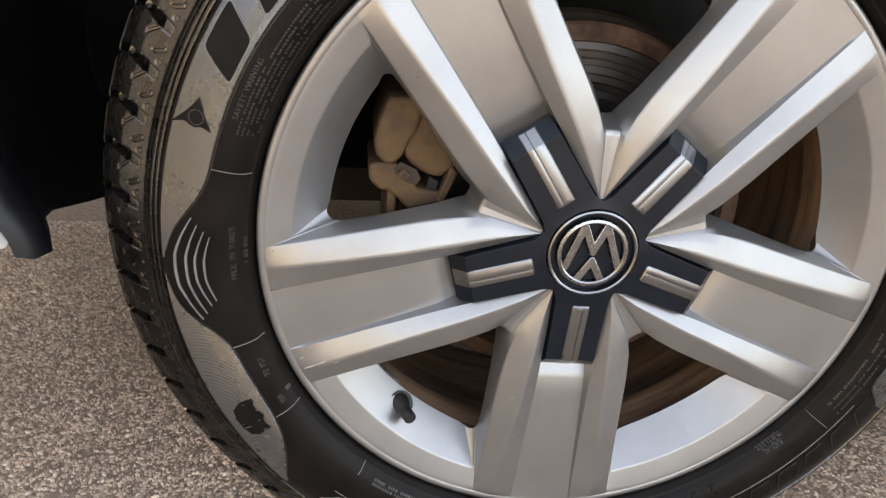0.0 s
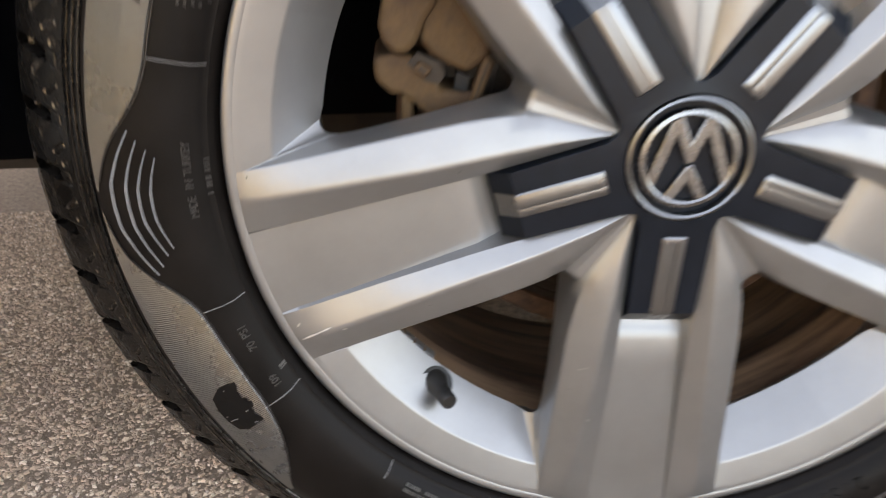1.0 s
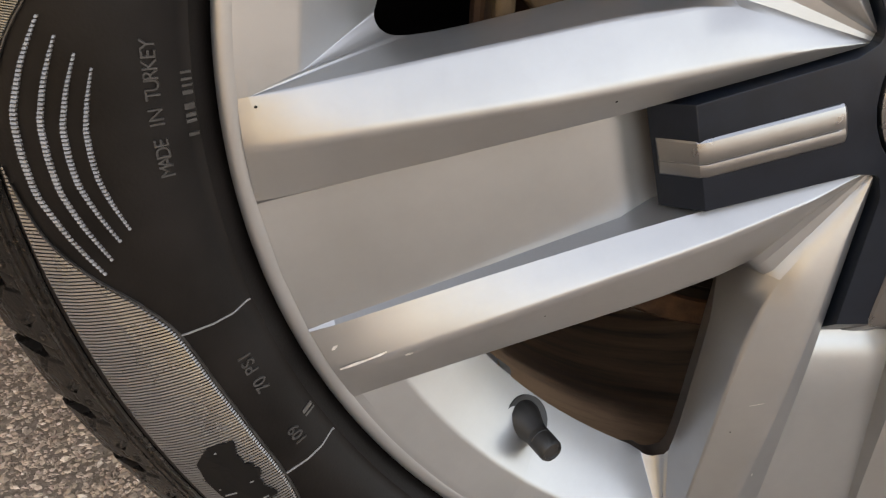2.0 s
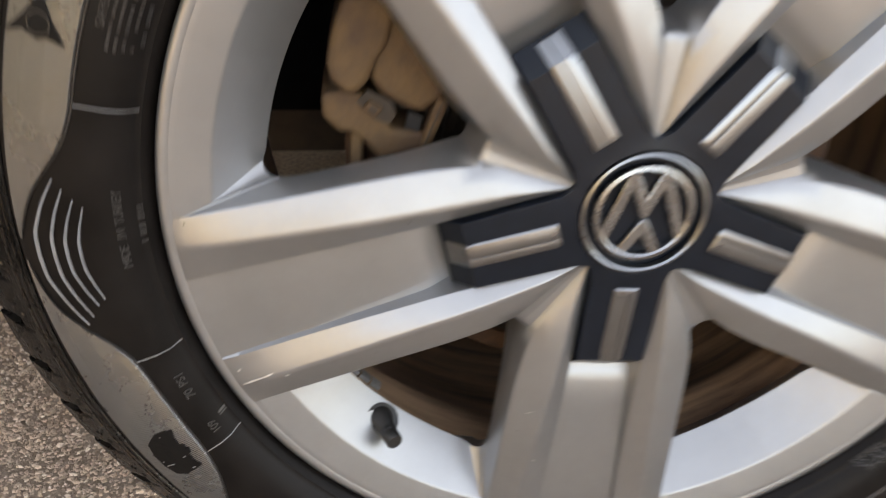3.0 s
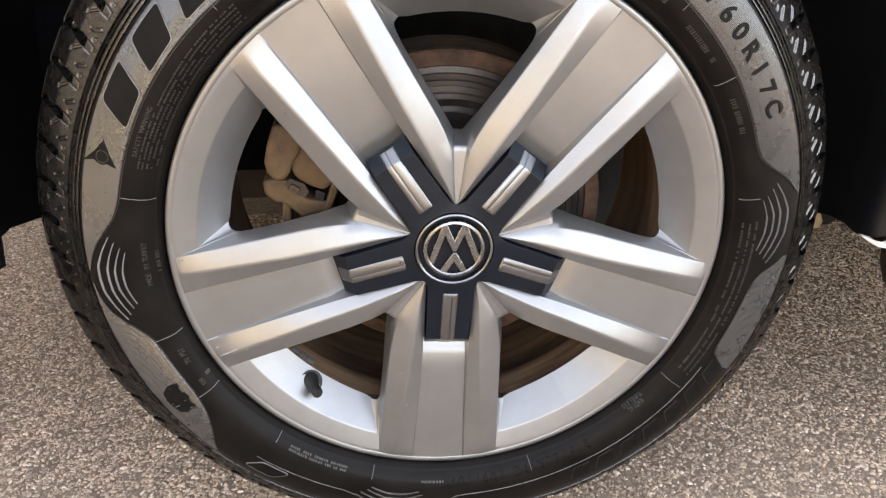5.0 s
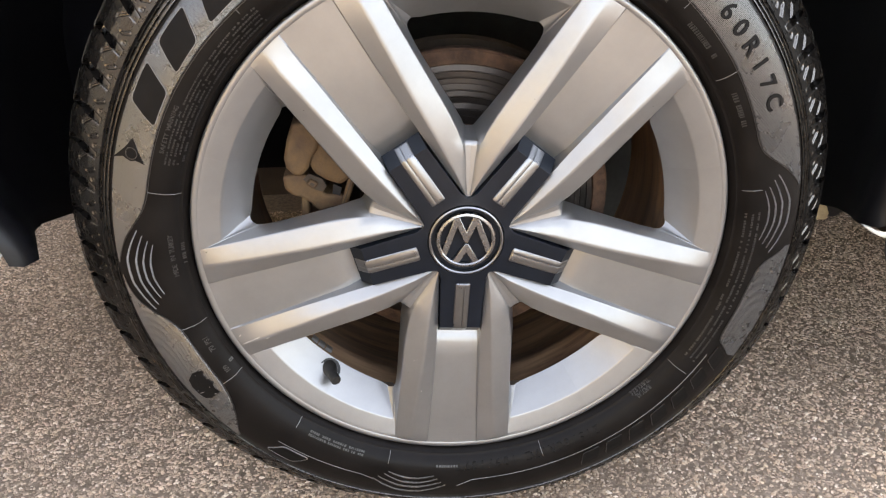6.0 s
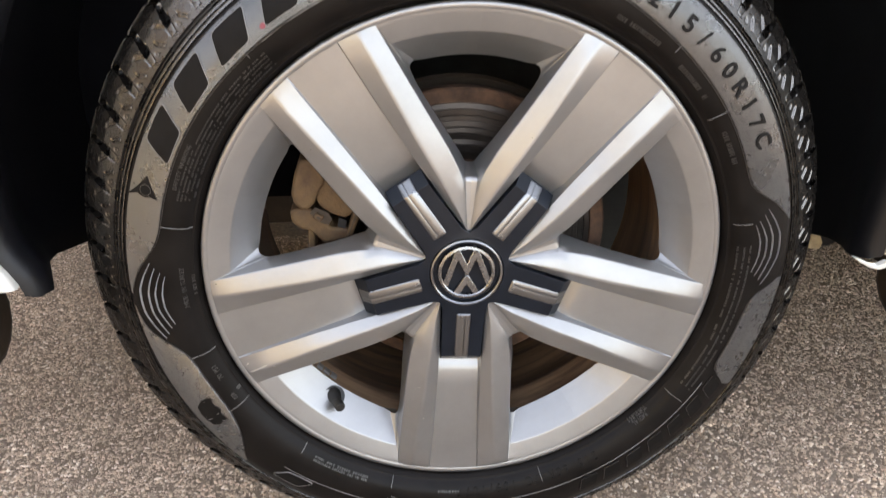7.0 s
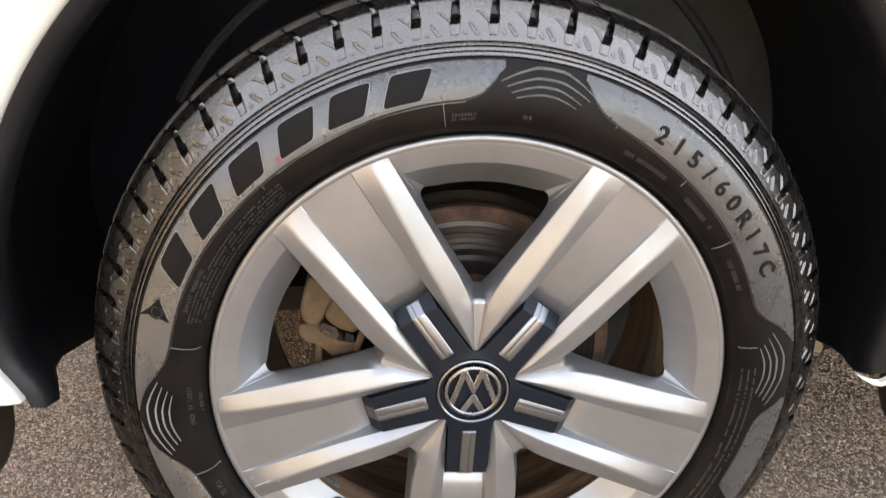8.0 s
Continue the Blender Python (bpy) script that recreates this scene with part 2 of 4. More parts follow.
# ---- wheel ----
wheel = group("wheel", HUB)
tagged(wheel, "silver five-spoke alloy wheel with black tyre on asphalt", "wheel")


def sp(s, o, y, k=0):
    """A point of spoke k: s outwards along it, o across it, y into the car."""
    a = radians(PHI + 72 * k)
    return Vector((s * math.cos(a) - o * math.sin(a), y, s * math.sin(a) + o * math.cos(a)))


RING = 0.2278


def line(knots):
    """Across and depth as functions of the way along, from (s, o, y) knots from rim to hub."""
    s, o, y = (np.array(c)[::-1] for c in zip(*knots))
    return lambda q: (float(np.interp(q, s, o)), float(np.interp(q, s, y)))


L_AXIS = line([(0.2278, 0.0, 0.0063), (0.218, 0.0, 0.0072), (0.17, 0.0, 0.0095), (0.1142, 0.0, 0.0150), (0.1005, 0.0, 0.0220), (0.03, 0.0, 0.0245)])
L_PANEL = line([(0.2278, 0.0243, 0.0063), (0.218, 0.0238, 0.0072), (0.17, 0.0213, 0.0095), (0.1142, 0.0194, 0.0150), (0.1005, 0.0191, 0.0220), (0.03, 0.0190, 0.0245)])
L_INNER = line([(0.2278, 0.0252, 0.0062), (0.218, 0.0248, 0.0054), (0.17, 0.0226, 0.0058), (0.112, 0.0206, 0.0060), (0.095, 0.0205, 0.0062), (0.06, 0.0206, 0.006), (0.034, 0.0214, 0.005)])
L_CREST = line([(0.2278, 0.0425, 0.0058), (0.207, 0.0412, 0.0014), (0.17, 0.0372, -0.0006), (0.127, 0.0325, -0.0016), (0.09, 0.0295, -0.0012), (0.055, 0.0262, 0.002), (0.0335, 0.0220, 0.0048)])
L_OUTER = line([(0.23, 0.0570, 0.0064), (0.2172, 0.0566, 0.0068), (0.16, 0.0531, 0.0062), (0.111, 0.0502, 0.0055), (0.088, 0.0478, 0.0052), (0.0726, 0.0437, 0.005), (0.052, 0.0318, 0.005), (0.0327, 0.0218, 0.0052)])
STATIONS = [0.2278, 0.2172, 0.205, 0.19, 0.17, 0.15, 0.13, 0.1142, 0.1075, 0.1005, 0.085, 0.0726, 0.062, 0.052, 0.042, 0.0330]


def spoke_front(bm):
    """The front of a spoke: recessed panel, and on each side a bar with two sloping faces and a soft crest."""
    front, mid, low, wall = rounded_edge()
    for side in (1, -1):
        rows = []
        for i, s in enumerate(STATIONS):
            pts = []
            cr, inn, out = L_CREST(s), L_INNER(s), L_OUTER(s)
            lo = [(inn[0] + (cr[0] - inn[0]) * t, inn[1] + (cr[1] - inn[1]) * t) for t in (0.0, 0.5, 0.7)]
            top = [(0.14 * inn[0] + 0.86 * cr[0], cr[1] + 0.14 * (inn[1] - cr[1])), (cr[0], cr[1] + 0.035 * (inn[1] + out[1] - 2 * cr[1])),
                   (0.14 * out[0] + 0.86 * cr[0], cr[1] + 0.14 * (out[1] - cr[1]))]
            hi = [(out[0] + (cr[0] - out[0]) * t, out[1] + (cr[1] - out[1]) * t) for t in (0.5, 0.0)]
            edge = [L_OUTER(s)] * 2
            if 1 <= i <= 11:
                edge = [(front[13 - i].y, front[13 - i].z), (mid[13 - i].y, mid[13 - i].z)]
            for o, y in [L_AXIS(s), L_PANEL(s)] + lo[:2] + top + hi[:1] + edge:
                q = math.sqrt(RING * RING - o * o) if i == 0 else s
                if i and i < 4:
                    q = min(s, math.sqrt(RING * RING - o * o))
                pts.append(Vector((q, y, side * o)))
            rows.append(pts)
        grid(bm, rows)


def arc(r, a, b, n, y):
    return [(r * math.cos(radians(a + (b - a) * i / n)), r * math.sin(radians(a + (b - a) * i / n)), y) for i in range(n + 1)]


def fillet(p, q, r, rad, n):
    """Points rounding the corner q between p and r (2D), radius rad."""
    p, q, r = Vector(p), Vector(q), Vector(r)
    u, v = (p - q).normalized(), (r - q).normalized()
    half = u.angle(v) / 2
    d = rad / math.tan(half)
    c = q + (u + v).normalized() * (rad / math.sin(half))
    a, b = q + u * d, q + v * d
    out = []
    for i in range(n + 1):
        w = (a - c).lerp(b - c, i / n).normalized()
        out.append(c + w * rad)
    return out


def half_window():
    """Front edge and window edge of half a gap, from the apex at the middle line to the middle of the rim."""
    mid = math.cos(radians(36)), math.sin(radians(36))
    apex = Vector((0.0925 * mid[0], 0.0925 * mid[1]))
    corner = Vector((0.1795, 0.0584))
    n_out = Vector((mid[1], -mid[0]))
    # window edge
    a0 = apex.copy()
    a1 = apex + Vector((0.004, -0.0024))
    f = fillet(a1, corner, (0.1864 * math.cos(radians(27)), 0.1864 * math.sin(radians(27))), 0.0050, 6)
    near = a1.lerp(f[0], 0.95)
    w = [(*a0, 0.036), (*(a0 * 0.55 + a1 * 0.45 + Vector((-0.0003, -0.0006))), 0.035), (*a1, 0.033)]
    for s in STATIONS[1:11][::-1]:
        t = (s - 0.0726) / (0.2172 - 0.0726)
        q = a1.x + (near.x - a1.x) * t
        w.append((q, float(np.interp(q, [0.0788, 0.0845, 0.0895, 0.1055, 0.128, 0.151, 0.163, f[0].x], [a1.y, 0.0529, 0.0536, 0.0543, 0.0548, 0.0557, 0.0565, f[0].y])),
                  float(np.interp(q, [0.0788, 0.0845, 0.0895, 0.102, 0.151, 0.172], [0.033, 0.0305, 0.0275, 0.0245, 0.0240, 0.0240]))))
    for i in range(1, 7):
        q = Vector(w[12][:2]).lerp(f[0], i / 6)
        w.append((q.x, q.y, 0.024 + 0.0020 * i / 6))
    for i, q in enumerate(f[1:]):
        w.append((q.x, q.y, 0.026 + 0.0075 * (i + 1) / 6))
    end = math.degrees(math.atan2(f[-1].y, f[-1].x))
    w += [(x, z, 0.036 - 0.0025 * (1 - i / 8) ** 2) for i, (x, z, y) in enumerate(arc(0.1864, end, 36, 8, 0))][1:]
    # front edge
    top = 0.0868
    b0 = Vector((top * mid[0], top * mid[1]))
    g = [(*b0, 0.0092), (*(b0 + n_out * 0.0050), 0.0086), (0.0726, 0.0437, 0.005)]
    for s in STATIONS[1:11][::-1]:
        o, y = L_OUTER(s)
        g.append((s, o, y))
    cr = (0.2095 * math.cos(radians(16.2)), 0.2095 * math.sin(radians(16.2)))
    for i in range(1, 7):
        t = i / 6
        g.append((0.2172 + (cr[0] - 0.2172) * t, 0.0566 + (cr[1] - 0.0566) * t, 0.0068 + 0.0045 * t))
    g += [g[-1]] * 6
    g += [(x, z, 0.0113) for x, z, y in arc(0.2095, 16.2, 36, 8, 0)][1:]
    return g, w


def rounded_edge():
    """Rows that round the edge between the front and the gap's wall: on the front, in the middle, on the wall."""
    g, w = half_window()
    size = [0.0040, 0.0036, 0, 0.0012] + [0.0018] * 7 + [0.0014, 0] + [0.0002 * i for i in range(1, 7)] + [0.0012] * 14
    front, mid, low, wall = [], [], [], []
    for i, (p, q, r) in enumerate(zip(g, w, size)):
        p, q = Vector(p), Vector(q)
        if i < 2:
            way = Vector((-math.cos(radians(36)), -math.sin(radians(36)), -0.05))
        elif i < 13:
            o, y = L_CREST(p.x)
            way = Vector((0, o - p.y, y - p.z))
        else:
            way = Vector((p.x, p.y, 0)).normalized() - Vector((0, 0, 0.3))
        a, b = p + way.normalized() * r, p + (q - p).normalized() * r
        front.append(a)
        wall.append(b)
        mid.append((a * 4 + p * 4 + b) / 9)
        low.append((a + p * 4 + b * 4) / 9)
    return front, mid, low, wall


def spoke_gap(bm):
    """Walls of the gaps beside a spoke, the strip between two bars and the lip, both halves."""
    g, w = half_window()
    front, middle, lower, wall = rounded_edge()
    mid = math.cos(radians(36)), math.sin(radians(36))
    for side in (1, -1):
        def V(s, o, y):
            return Vector((s, y, side * o))
        rows = []
        rows += [[V(*p) for p in line] for line in (middle, lower)]
        for t in (0.0, 0.5, 1.0):
            rows.append([V(*a.lerp(Vector(b), t)) for a, b in zip(wall, w)])
        mx, mo = 0.1254, 0.0911
        for grow, deep in ((1.03, 0.0012), (1.12, 0.006), (1.24, 0.020)):
            rows.append([V(*((mx + (b[0] - mx) * grow, mo + (b[1] - mo) * grow) if i < 25 else (b[0] * (1 + (grow - 1) * 0.35), b[1] * (1 + (grow - 1) * 0.35))), b[2] + deep) for i, b in enumerate(w)])
        grid(bm, rows)
        # strip towards the hub
        top, low = Vector(g[0]), Vector((0.0385 * mid[0], 0.0385 * mid[1], 0.0060))
        rows = []
        for q in (0.0726, 0.062, 0.052, 0.042, 0.0330):
            t = (0.0726 - q) / (0.0726 - 0.0330)
            m = top.lerp(low, t)
            e = Vector((q, *L_OUTER(q)))
            h = m.lerp(e, 0.66)
            h.z = m.z + (e.z - m.z) * 0.15
            rows.append([V(*p) for p in (front[:3] if t == 0 else (m, h, e))])
        grid(bm, rows)
        grid(bm, [[V(*p) for p in line[:3]] for line in (front, middle)])
        # lip from the ring to the step
        a0 = math.degrees(math.asin(L_OUTER(STATIONS[0])[0] / RING))
        a1 = math.degrees(math.atan2(0.0566, 0.2172))
        r1 = math.hypot(0.2172, 0.0566)
        rows = []
        for r, y, a in ((RING, 0.0064, a0), (r1, 0.0068, a1)):
            rows.append([V(x, z, y) for x, z, _ in arc(r, a, 36, 8, y)])
        rows += [[V(*p) for p in line[24:]] for line in (front, middle)]
        grid(bm, rows)
        grid(bm, [[V(*p) for p in line[12:19]] for line in (front, middle)])


def spoke_mesh():
    bm = bmesh.new()
    spoke_front(bm)
    spoke_gap(bm)
    bmesh.ops.remove_doubles(bm, verts=bm.verts, dist=6e-5)
    bmesh.ops.recalc_face_normals(bm, faces=bm.faces)
    for e in bm.edges:                       # crisp folds on the front, soft walls in the gaps
        corner = any(abs(v.co.x - 0.2172) < 2e-4 and abs(abs(v.co.z) - 0.0566) < 2e-4 for v in e.verts)
        if corner or (len(e.link_faces) == 2 and max(v.co.y for v in e.verts) < 0.0125 and e.calc_face_angle(0) > radians(34)):
            e.smooth = False
        elif len(e.link_faces) == 2 and all(0.0185 < abs(v.co.z) < 0.0270 for v in e.verts) and e.calc_face_angle(0) > radians(9):
            e.smooth = False
    return bm


def to_spoke(k):
    return Matrix.Rotation(radians(-(PHI + 72 * k)), 4, "Y")


rim = part("rim", revolve([(0.2255, 0.0085), (RING - 0.0002, 0.0064), (0.2305, 0.0058), (0.2325, 0.0062), (0.2335, 0.0075), (0.2338, 0.010), (0.2335, 0.014),
                           (0.226, 0.020), (0.214, 0.024), (0.205, 0.034)], 240), M_SILVER, wheel, "bright silver rim lip", sharp=60)
barrel = part("barrel", revolve([(0.2035, 0.046), (0.2020, 0.054), (0.1985, 0.062), (0.1955, 0.075), (0.1960, 0.082), (0.2010, 0.090), (0.203, 0.12), (0.203, 0.19), (0.214, 0.2),
                                 (0.226, 0.205), (0.226, 0.2), (0.207, 0.185), (0.206, 0.10), (0.205, 0.034)], 160), M_BARREL, rim, "barrel brown with brake dust")
for a in (222.6, 225.2, 227.8):
    bm = bmesh.new()
    grid(bm, [[polar(r, a + d, y) for r, y in ((0.1985, 0.0610), (0.1962, 0.0615), (0.1955, 0.0630), (0.1955, 0.0670), (0.1962, 0.0685), (0.1985, 0.0690))] for d in (-1.1, -0.9, 0.0, 0.9, 1.1)])
    part("balance_weight", bm, M_WEIGHT, rim, "small grey stick-on balance weight", sharp=40)
first = part("spoke", spoke_mesh(), M_SILVER, rim, sharp=80)
first.matrix_basis = to_spoke(0)
spokes = [first] + [share("spoke", first.data, rim, to_spoke(k)) for k in range(1, 5)]
for ob in spokes:
    even = ob.modifiers.new("even_shading", "WEIGHTED_NORMAL")
    even.keep_sharp = True

def scuff(k, s, o, length, width, turn, seed, name="scuff", material=None, label="pale scrape in the paint"):
    """A light scrape in the paint of spoke k's bar: a thin flake that lies on the surface."""
    rnd = random.Random(seed)
    bm = bmesh.new()
    n = 7
    up, low = [], []
    for i in range(n):
        t = i / (n - 1) - 0.5
        ds, do = math.cos(radians(turn)) * length * t, math.sin(radians(turn)) * length * t
        w = width * (0.25 + 0.75 * math.sin(math.pi * (i + 0.3) / n)) * rnd.uniform(0.6, 1.2)
        ps, po = s + ds, o + do
        sg = 1 if o > 0 else -1
        inn, cr, out = L_INNER(ps), L_CREST(ps), L_OUTER(ps)
        for side, row in ((1, up), (-1, low)):
            q = abs(po) + side * w / 2
            y = float(np.interp(q, [inn[0], cr[0], out[0]], [inn[1], cr[1], out[1]]))
            row.append(Vector((ps, y - 0.0004, sg * q)))
    grid(bm, [up, low])
    ob = part(name, bm, material or M_SCUFF, rim, label, smooth=False)
    ob.matrix_basis = to_spoke(k)


SPECKS = [(2, 0.2160, -0.0535, 0.0010), (2, 0.1133, -0.0270, 0.0008), (2, 0.1480, 0.0410, 0.0006), (3, 0.1400, -0.0460, 0.0006), (1, 0.1700, 0.0440, 0.0008), (0, 0.1850, -0.0470, 0.0007), (0, 0.1300, 0.0360, 0.0006)]
for k, s, o, length, width, turn, seed in ((2, 0.2105, -0.0455, 0.0030, 0.0050, 90, 1), (2, 0.2120, 0.0400, 0.0180, 0.0011, 12, 2), (2, 0.2200, 0.0330, 0.0030, 0.0014, 30, 3),
                                           (3, 0.1250, -0.0400, 0.0055, 0.0007, -60, 4), (2, 0.1960, 0.0410, 0.0030, 0.0010, 5, 5), (3, 0.1600, -0.0330, 0.0020, 0.0010, 20, 6)):
    scuff(k, s, o, length, width, turn, seed)
for k, s, o, size in SPECKS:
    scuff(k, s, o, size, size, 0, 9, "tar_speck", M_LETTER, "tiny black tar speck")

# tyre
TYRE = [(0.2300, 0.022), (0.2342, 0.012), (0.2365, 0.0065), (0.2385, 0.0025), (0.2400, 0.0022), (0.2412, 0.0005), (0.2440, -0.0035), (0.2500, -0.0066), (0.2580, -0.0080),
        (0.2660, -0.0082), (0.2760, -0.0070), (0.2860, -0.0040), (0.2945, 0.0002), (0.2960, 0.0022), (0.2968, 0.0010), (0.2985, 0.0024), (0.2993, 0.0046), (0.3000, 0.0034), (0.3018, 0.0052), (0.3026, 0.0072),
        (0.3034, 0.0062), (0.3080, 0.0110), (0.3120, 0.0200), (0.3200, 0.0300), (0.3290, 0.0410), (0.3320, 0.0550), (0.3330, 0.1000), (0.3330, 0.1600), (0.3270, 0.1790),
        (0.3120, 0.1990), (0.2860, 0.2160), (0.2580, 0.2200), (0.2350, 0.2080), (0.2270, 0.1980)]
WALL_R, WALL_Y = zip(*TYRE[1:21])


def wall_y(r):
    """Depth of the sidewall at a radius."""
    return float(np.interp(r, WALL_R, WALL_Y))


def on_wall(deg, r, h=0.0):
    return polar(r, deg, wall_y(r) - h)


def flatten(ob):
    """The tyre stands flat on the ground."""
    for v in ob.data.vertices:
        if v.co.z < -ZC + 0.001:
            v.co.z = -ZC + 0.001


tyre = part("tyre", revolve(TYRE, 360), M_RUBBER, wheel, "black rubber tyre with dressed sidewall", sharp=50)
flatten(tyre)


# fine radial ribs on the sidewall
def ribs(a0, a1, inner, lean, outer=0.2938, pitch=0.245):
    """A field of fine radial ribs with the bare wall in their gaps, between two angles; inner is a list of (angle, radius) knots."""
    ka, kr = zip(*sorted(inner))
    n = int((a1 - a0) / pitch)
    bm = bmesh.new()
    rows = []
    for i in range(4 * n):
        a = a0 + (a1 - a0) * (i // 4 + (0.0, 0.06, 0.58, 0.64)[i % 4]) / n
        r0 = min(float(np.mean(np.interp([a - 1.8, a - 1.2, a - 0.6, a, a + 0.6, a + 1.2, a + 1.8], ka, kr))), outer - 0.0002)
        h = (-0.0004, 0.00065 - lean, 0.00065 + lean, -0.0004)[i % 4]
        rows.append([on_wall(a, r0 + (outer - r0) * t, -0.0004 if t in (0, 1) else h) for t in (0, 0.04, 0.16, 0.28, 0.4, 0.52, 0.64, 0.76, 0.88, 0.96, 1)])
    grid(bm, rows)
    return bm


RIBS = {
    "upper": (86.2, 181.0, [(86.2, 0.2935), (88.3, 0.2715), (92, 0.2640), (98.5, 0.2638), (118, 0.2615), (133, 0.2622), (150, 0.2640), (163, 0.2640), (168.6, 0.2645), (172.4, 0.2709), (175, 0.2810), (178, 0.2880), (181, 0.2936)]),
    "lower": (183.2, 222.0, [(183.2, 0.2936), (184.5, 0.2925), (186.7, 0.2903), (189.2, 0.2842), (191.7, 0.2712), (193.8, 0.2637), (196.2, 0.2598), (203.5, 0.2578), (210, 0.2585), (214.5, 0.2640), (218, 0.2740), (220, 0.2830), (222, 0.2936)]),
    "sized": (8.0, 73.5, [(8.0, 0.2936), (12.4, 0.2785), (15.7, 0.2610), (18.3, 0.2570), (34.8, 0.2585), (45, 0.2590), (54.5, 0.2605), (65, 0.2645), (69.5, 0.2702), (71.9, 0.2802), (73.5, 0.2936)]),
    "rear": (332.5, 356.6, [(332.5, 0.2936), (333.2, 0.2700), (335, 0.2630), (338, 0.2622), (348, 0.2630), (353.0, 0.2660), (355.2, 0.2780), (356.6, 0.2936)]),
}
def strip(points, width, height, taper=False):
    """A thin raised line on the sidewall through (angle, radius) points."""
    bm = bmesh.new()
    n = len(points)
    rows = []
    for i, (a, r) in enumerate(points):
        p, q = points[max(0, i - 1)], points[min(n - 1, i + 1)]
        da, dr = radians(q[0] - p[0]) * r, q[1] - p[1]
        ln = math.hypot(da, dr) or 1.0
        w = width * (0.5 if not taper else 0.12 + 0.38 * math.sin(math.pi * i / (n - 1)))
        na, nr = -dr / ln * w, da / ln * w
        rows.append([on_wall(a - math.degrees(na / r), r - nr, -0.0002), on_wall(a - math.degrees(na / r) * 0.7, r - nr * 0.7, height),
                     on_wall(a + math.degrees(na / r) * 0.7, r + nr * 0.7, height), on_wall(a + math.degrees(na / r), r + nr, -0.0002)])
    grid(bm, rows)
    return bm


def ramped(a, b, n=14):
    return [(a[0] + (b[0] - a[0]) * i / n, a[1] + (b[1] - a[1]) * i / n) for i in range(n + 1)]


def ribbed_line(points, width, height):
    """A bent line made of short radial ribs that swell towards its middle."""
    pa, pr = zip(*sorted(points))
    n = int((pa[-1] - pa[0]) / 0.245) * 4
    bm = bmesh.new()
    rows = []
    for i in range(n):
        t = 4 * (i // 4 + (0.0, 0.06, 0.58, 0.64)[i % 4]) / n
        a = pa[0] + (pa[-1] - pa[0]) * t
        r = float(np.interp(a, pa, pr))
        w = width * (0.18 + 0.32 * math.sin(math.pi * t)) * 1.1
        h = (-0.0004, height * 0.6, height, -0.0004)[i % 4]
        rows.append([on_wall(a, r - w, -0.0002), on_wall(a, r - w * 0.8, h), on_wall(a, r + w * 0.8, h), on_wall(a, r + w, -0.0002)])
    grid(bm, rows)
    return bm


for name, (a0, a1, knots) in RIBS.items():
    part("ribbed_band", ribs(a0, a1, knots, 0.00009 if name == "lower" else 0.00002, pitch=0.14 if name == "upper" else 0.245), M_HATCH, tyre, "fine ribbed band on the sidewall, sky sheen put into its grey", smooth=False)
    ka, kr = zip(*knots)
    edge = [(a, float(np.mean(np.interp([a + d for d in (-1.8, -1.2, -0.6, 0, 0.6, 1.2, 1.8)], ka, kr))) - 0.0004) for a in np.linspace(a0 + 1, a1 - 1, 90)]
    part("mould_line", strip(edge, 0.0006, 0.0009), M_PRINT, tyre)

# groups of bent fins between the bands, their shine put into a pale colour
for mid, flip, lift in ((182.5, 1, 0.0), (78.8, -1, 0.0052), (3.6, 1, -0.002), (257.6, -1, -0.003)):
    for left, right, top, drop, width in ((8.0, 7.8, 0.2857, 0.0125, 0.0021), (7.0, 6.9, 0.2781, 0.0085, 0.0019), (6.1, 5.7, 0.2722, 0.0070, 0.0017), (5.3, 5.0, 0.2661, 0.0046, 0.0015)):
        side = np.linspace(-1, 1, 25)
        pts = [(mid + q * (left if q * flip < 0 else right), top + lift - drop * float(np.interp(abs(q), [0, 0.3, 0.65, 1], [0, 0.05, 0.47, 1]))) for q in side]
        part("fin", ribbed_line(pts, width, 0.0011), M_EDGE_GLINT, tyre, smooth=False)

# mould lines: radial ticks and the line along the bands' inner edge, painted pale as if lit
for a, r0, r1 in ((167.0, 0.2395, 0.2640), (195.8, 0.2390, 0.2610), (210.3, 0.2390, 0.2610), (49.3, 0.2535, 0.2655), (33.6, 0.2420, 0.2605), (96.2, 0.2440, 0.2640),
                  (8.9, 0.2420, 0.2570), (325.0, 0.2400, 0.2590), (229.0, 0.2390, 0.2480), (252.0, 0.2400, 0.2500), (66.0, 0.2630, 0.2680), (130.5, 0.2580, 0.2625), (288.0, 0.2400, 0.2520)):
    part("mould_line", strip([(a, r0 + (r1 - r0) * i / 20) for i in range(21)], 0.0005, 0.0006), M_EDGE_GLINT, tyre)
part("mould_line", strip(ramped((92.5, 0.2632), (127, 0.2610), 40), 0.0007, 0.0005), M_EDGE_GLINT, tyre)
part("mould_line", strip(ramped((228, 0.2700), (247, 0.2690), 24) + [(250, 0.2720)], 0.0006, 0.0004), M_EDGE_GLINT, tyre)
part("mould_line", strip(ramped((268, 0.2720), (271, 0.2650), 6) + ramped((272, 0.2640), (331, 0.2625), 60)[1:], 0.0007, 0.0004), M_EDGE_GLINT, tyre)


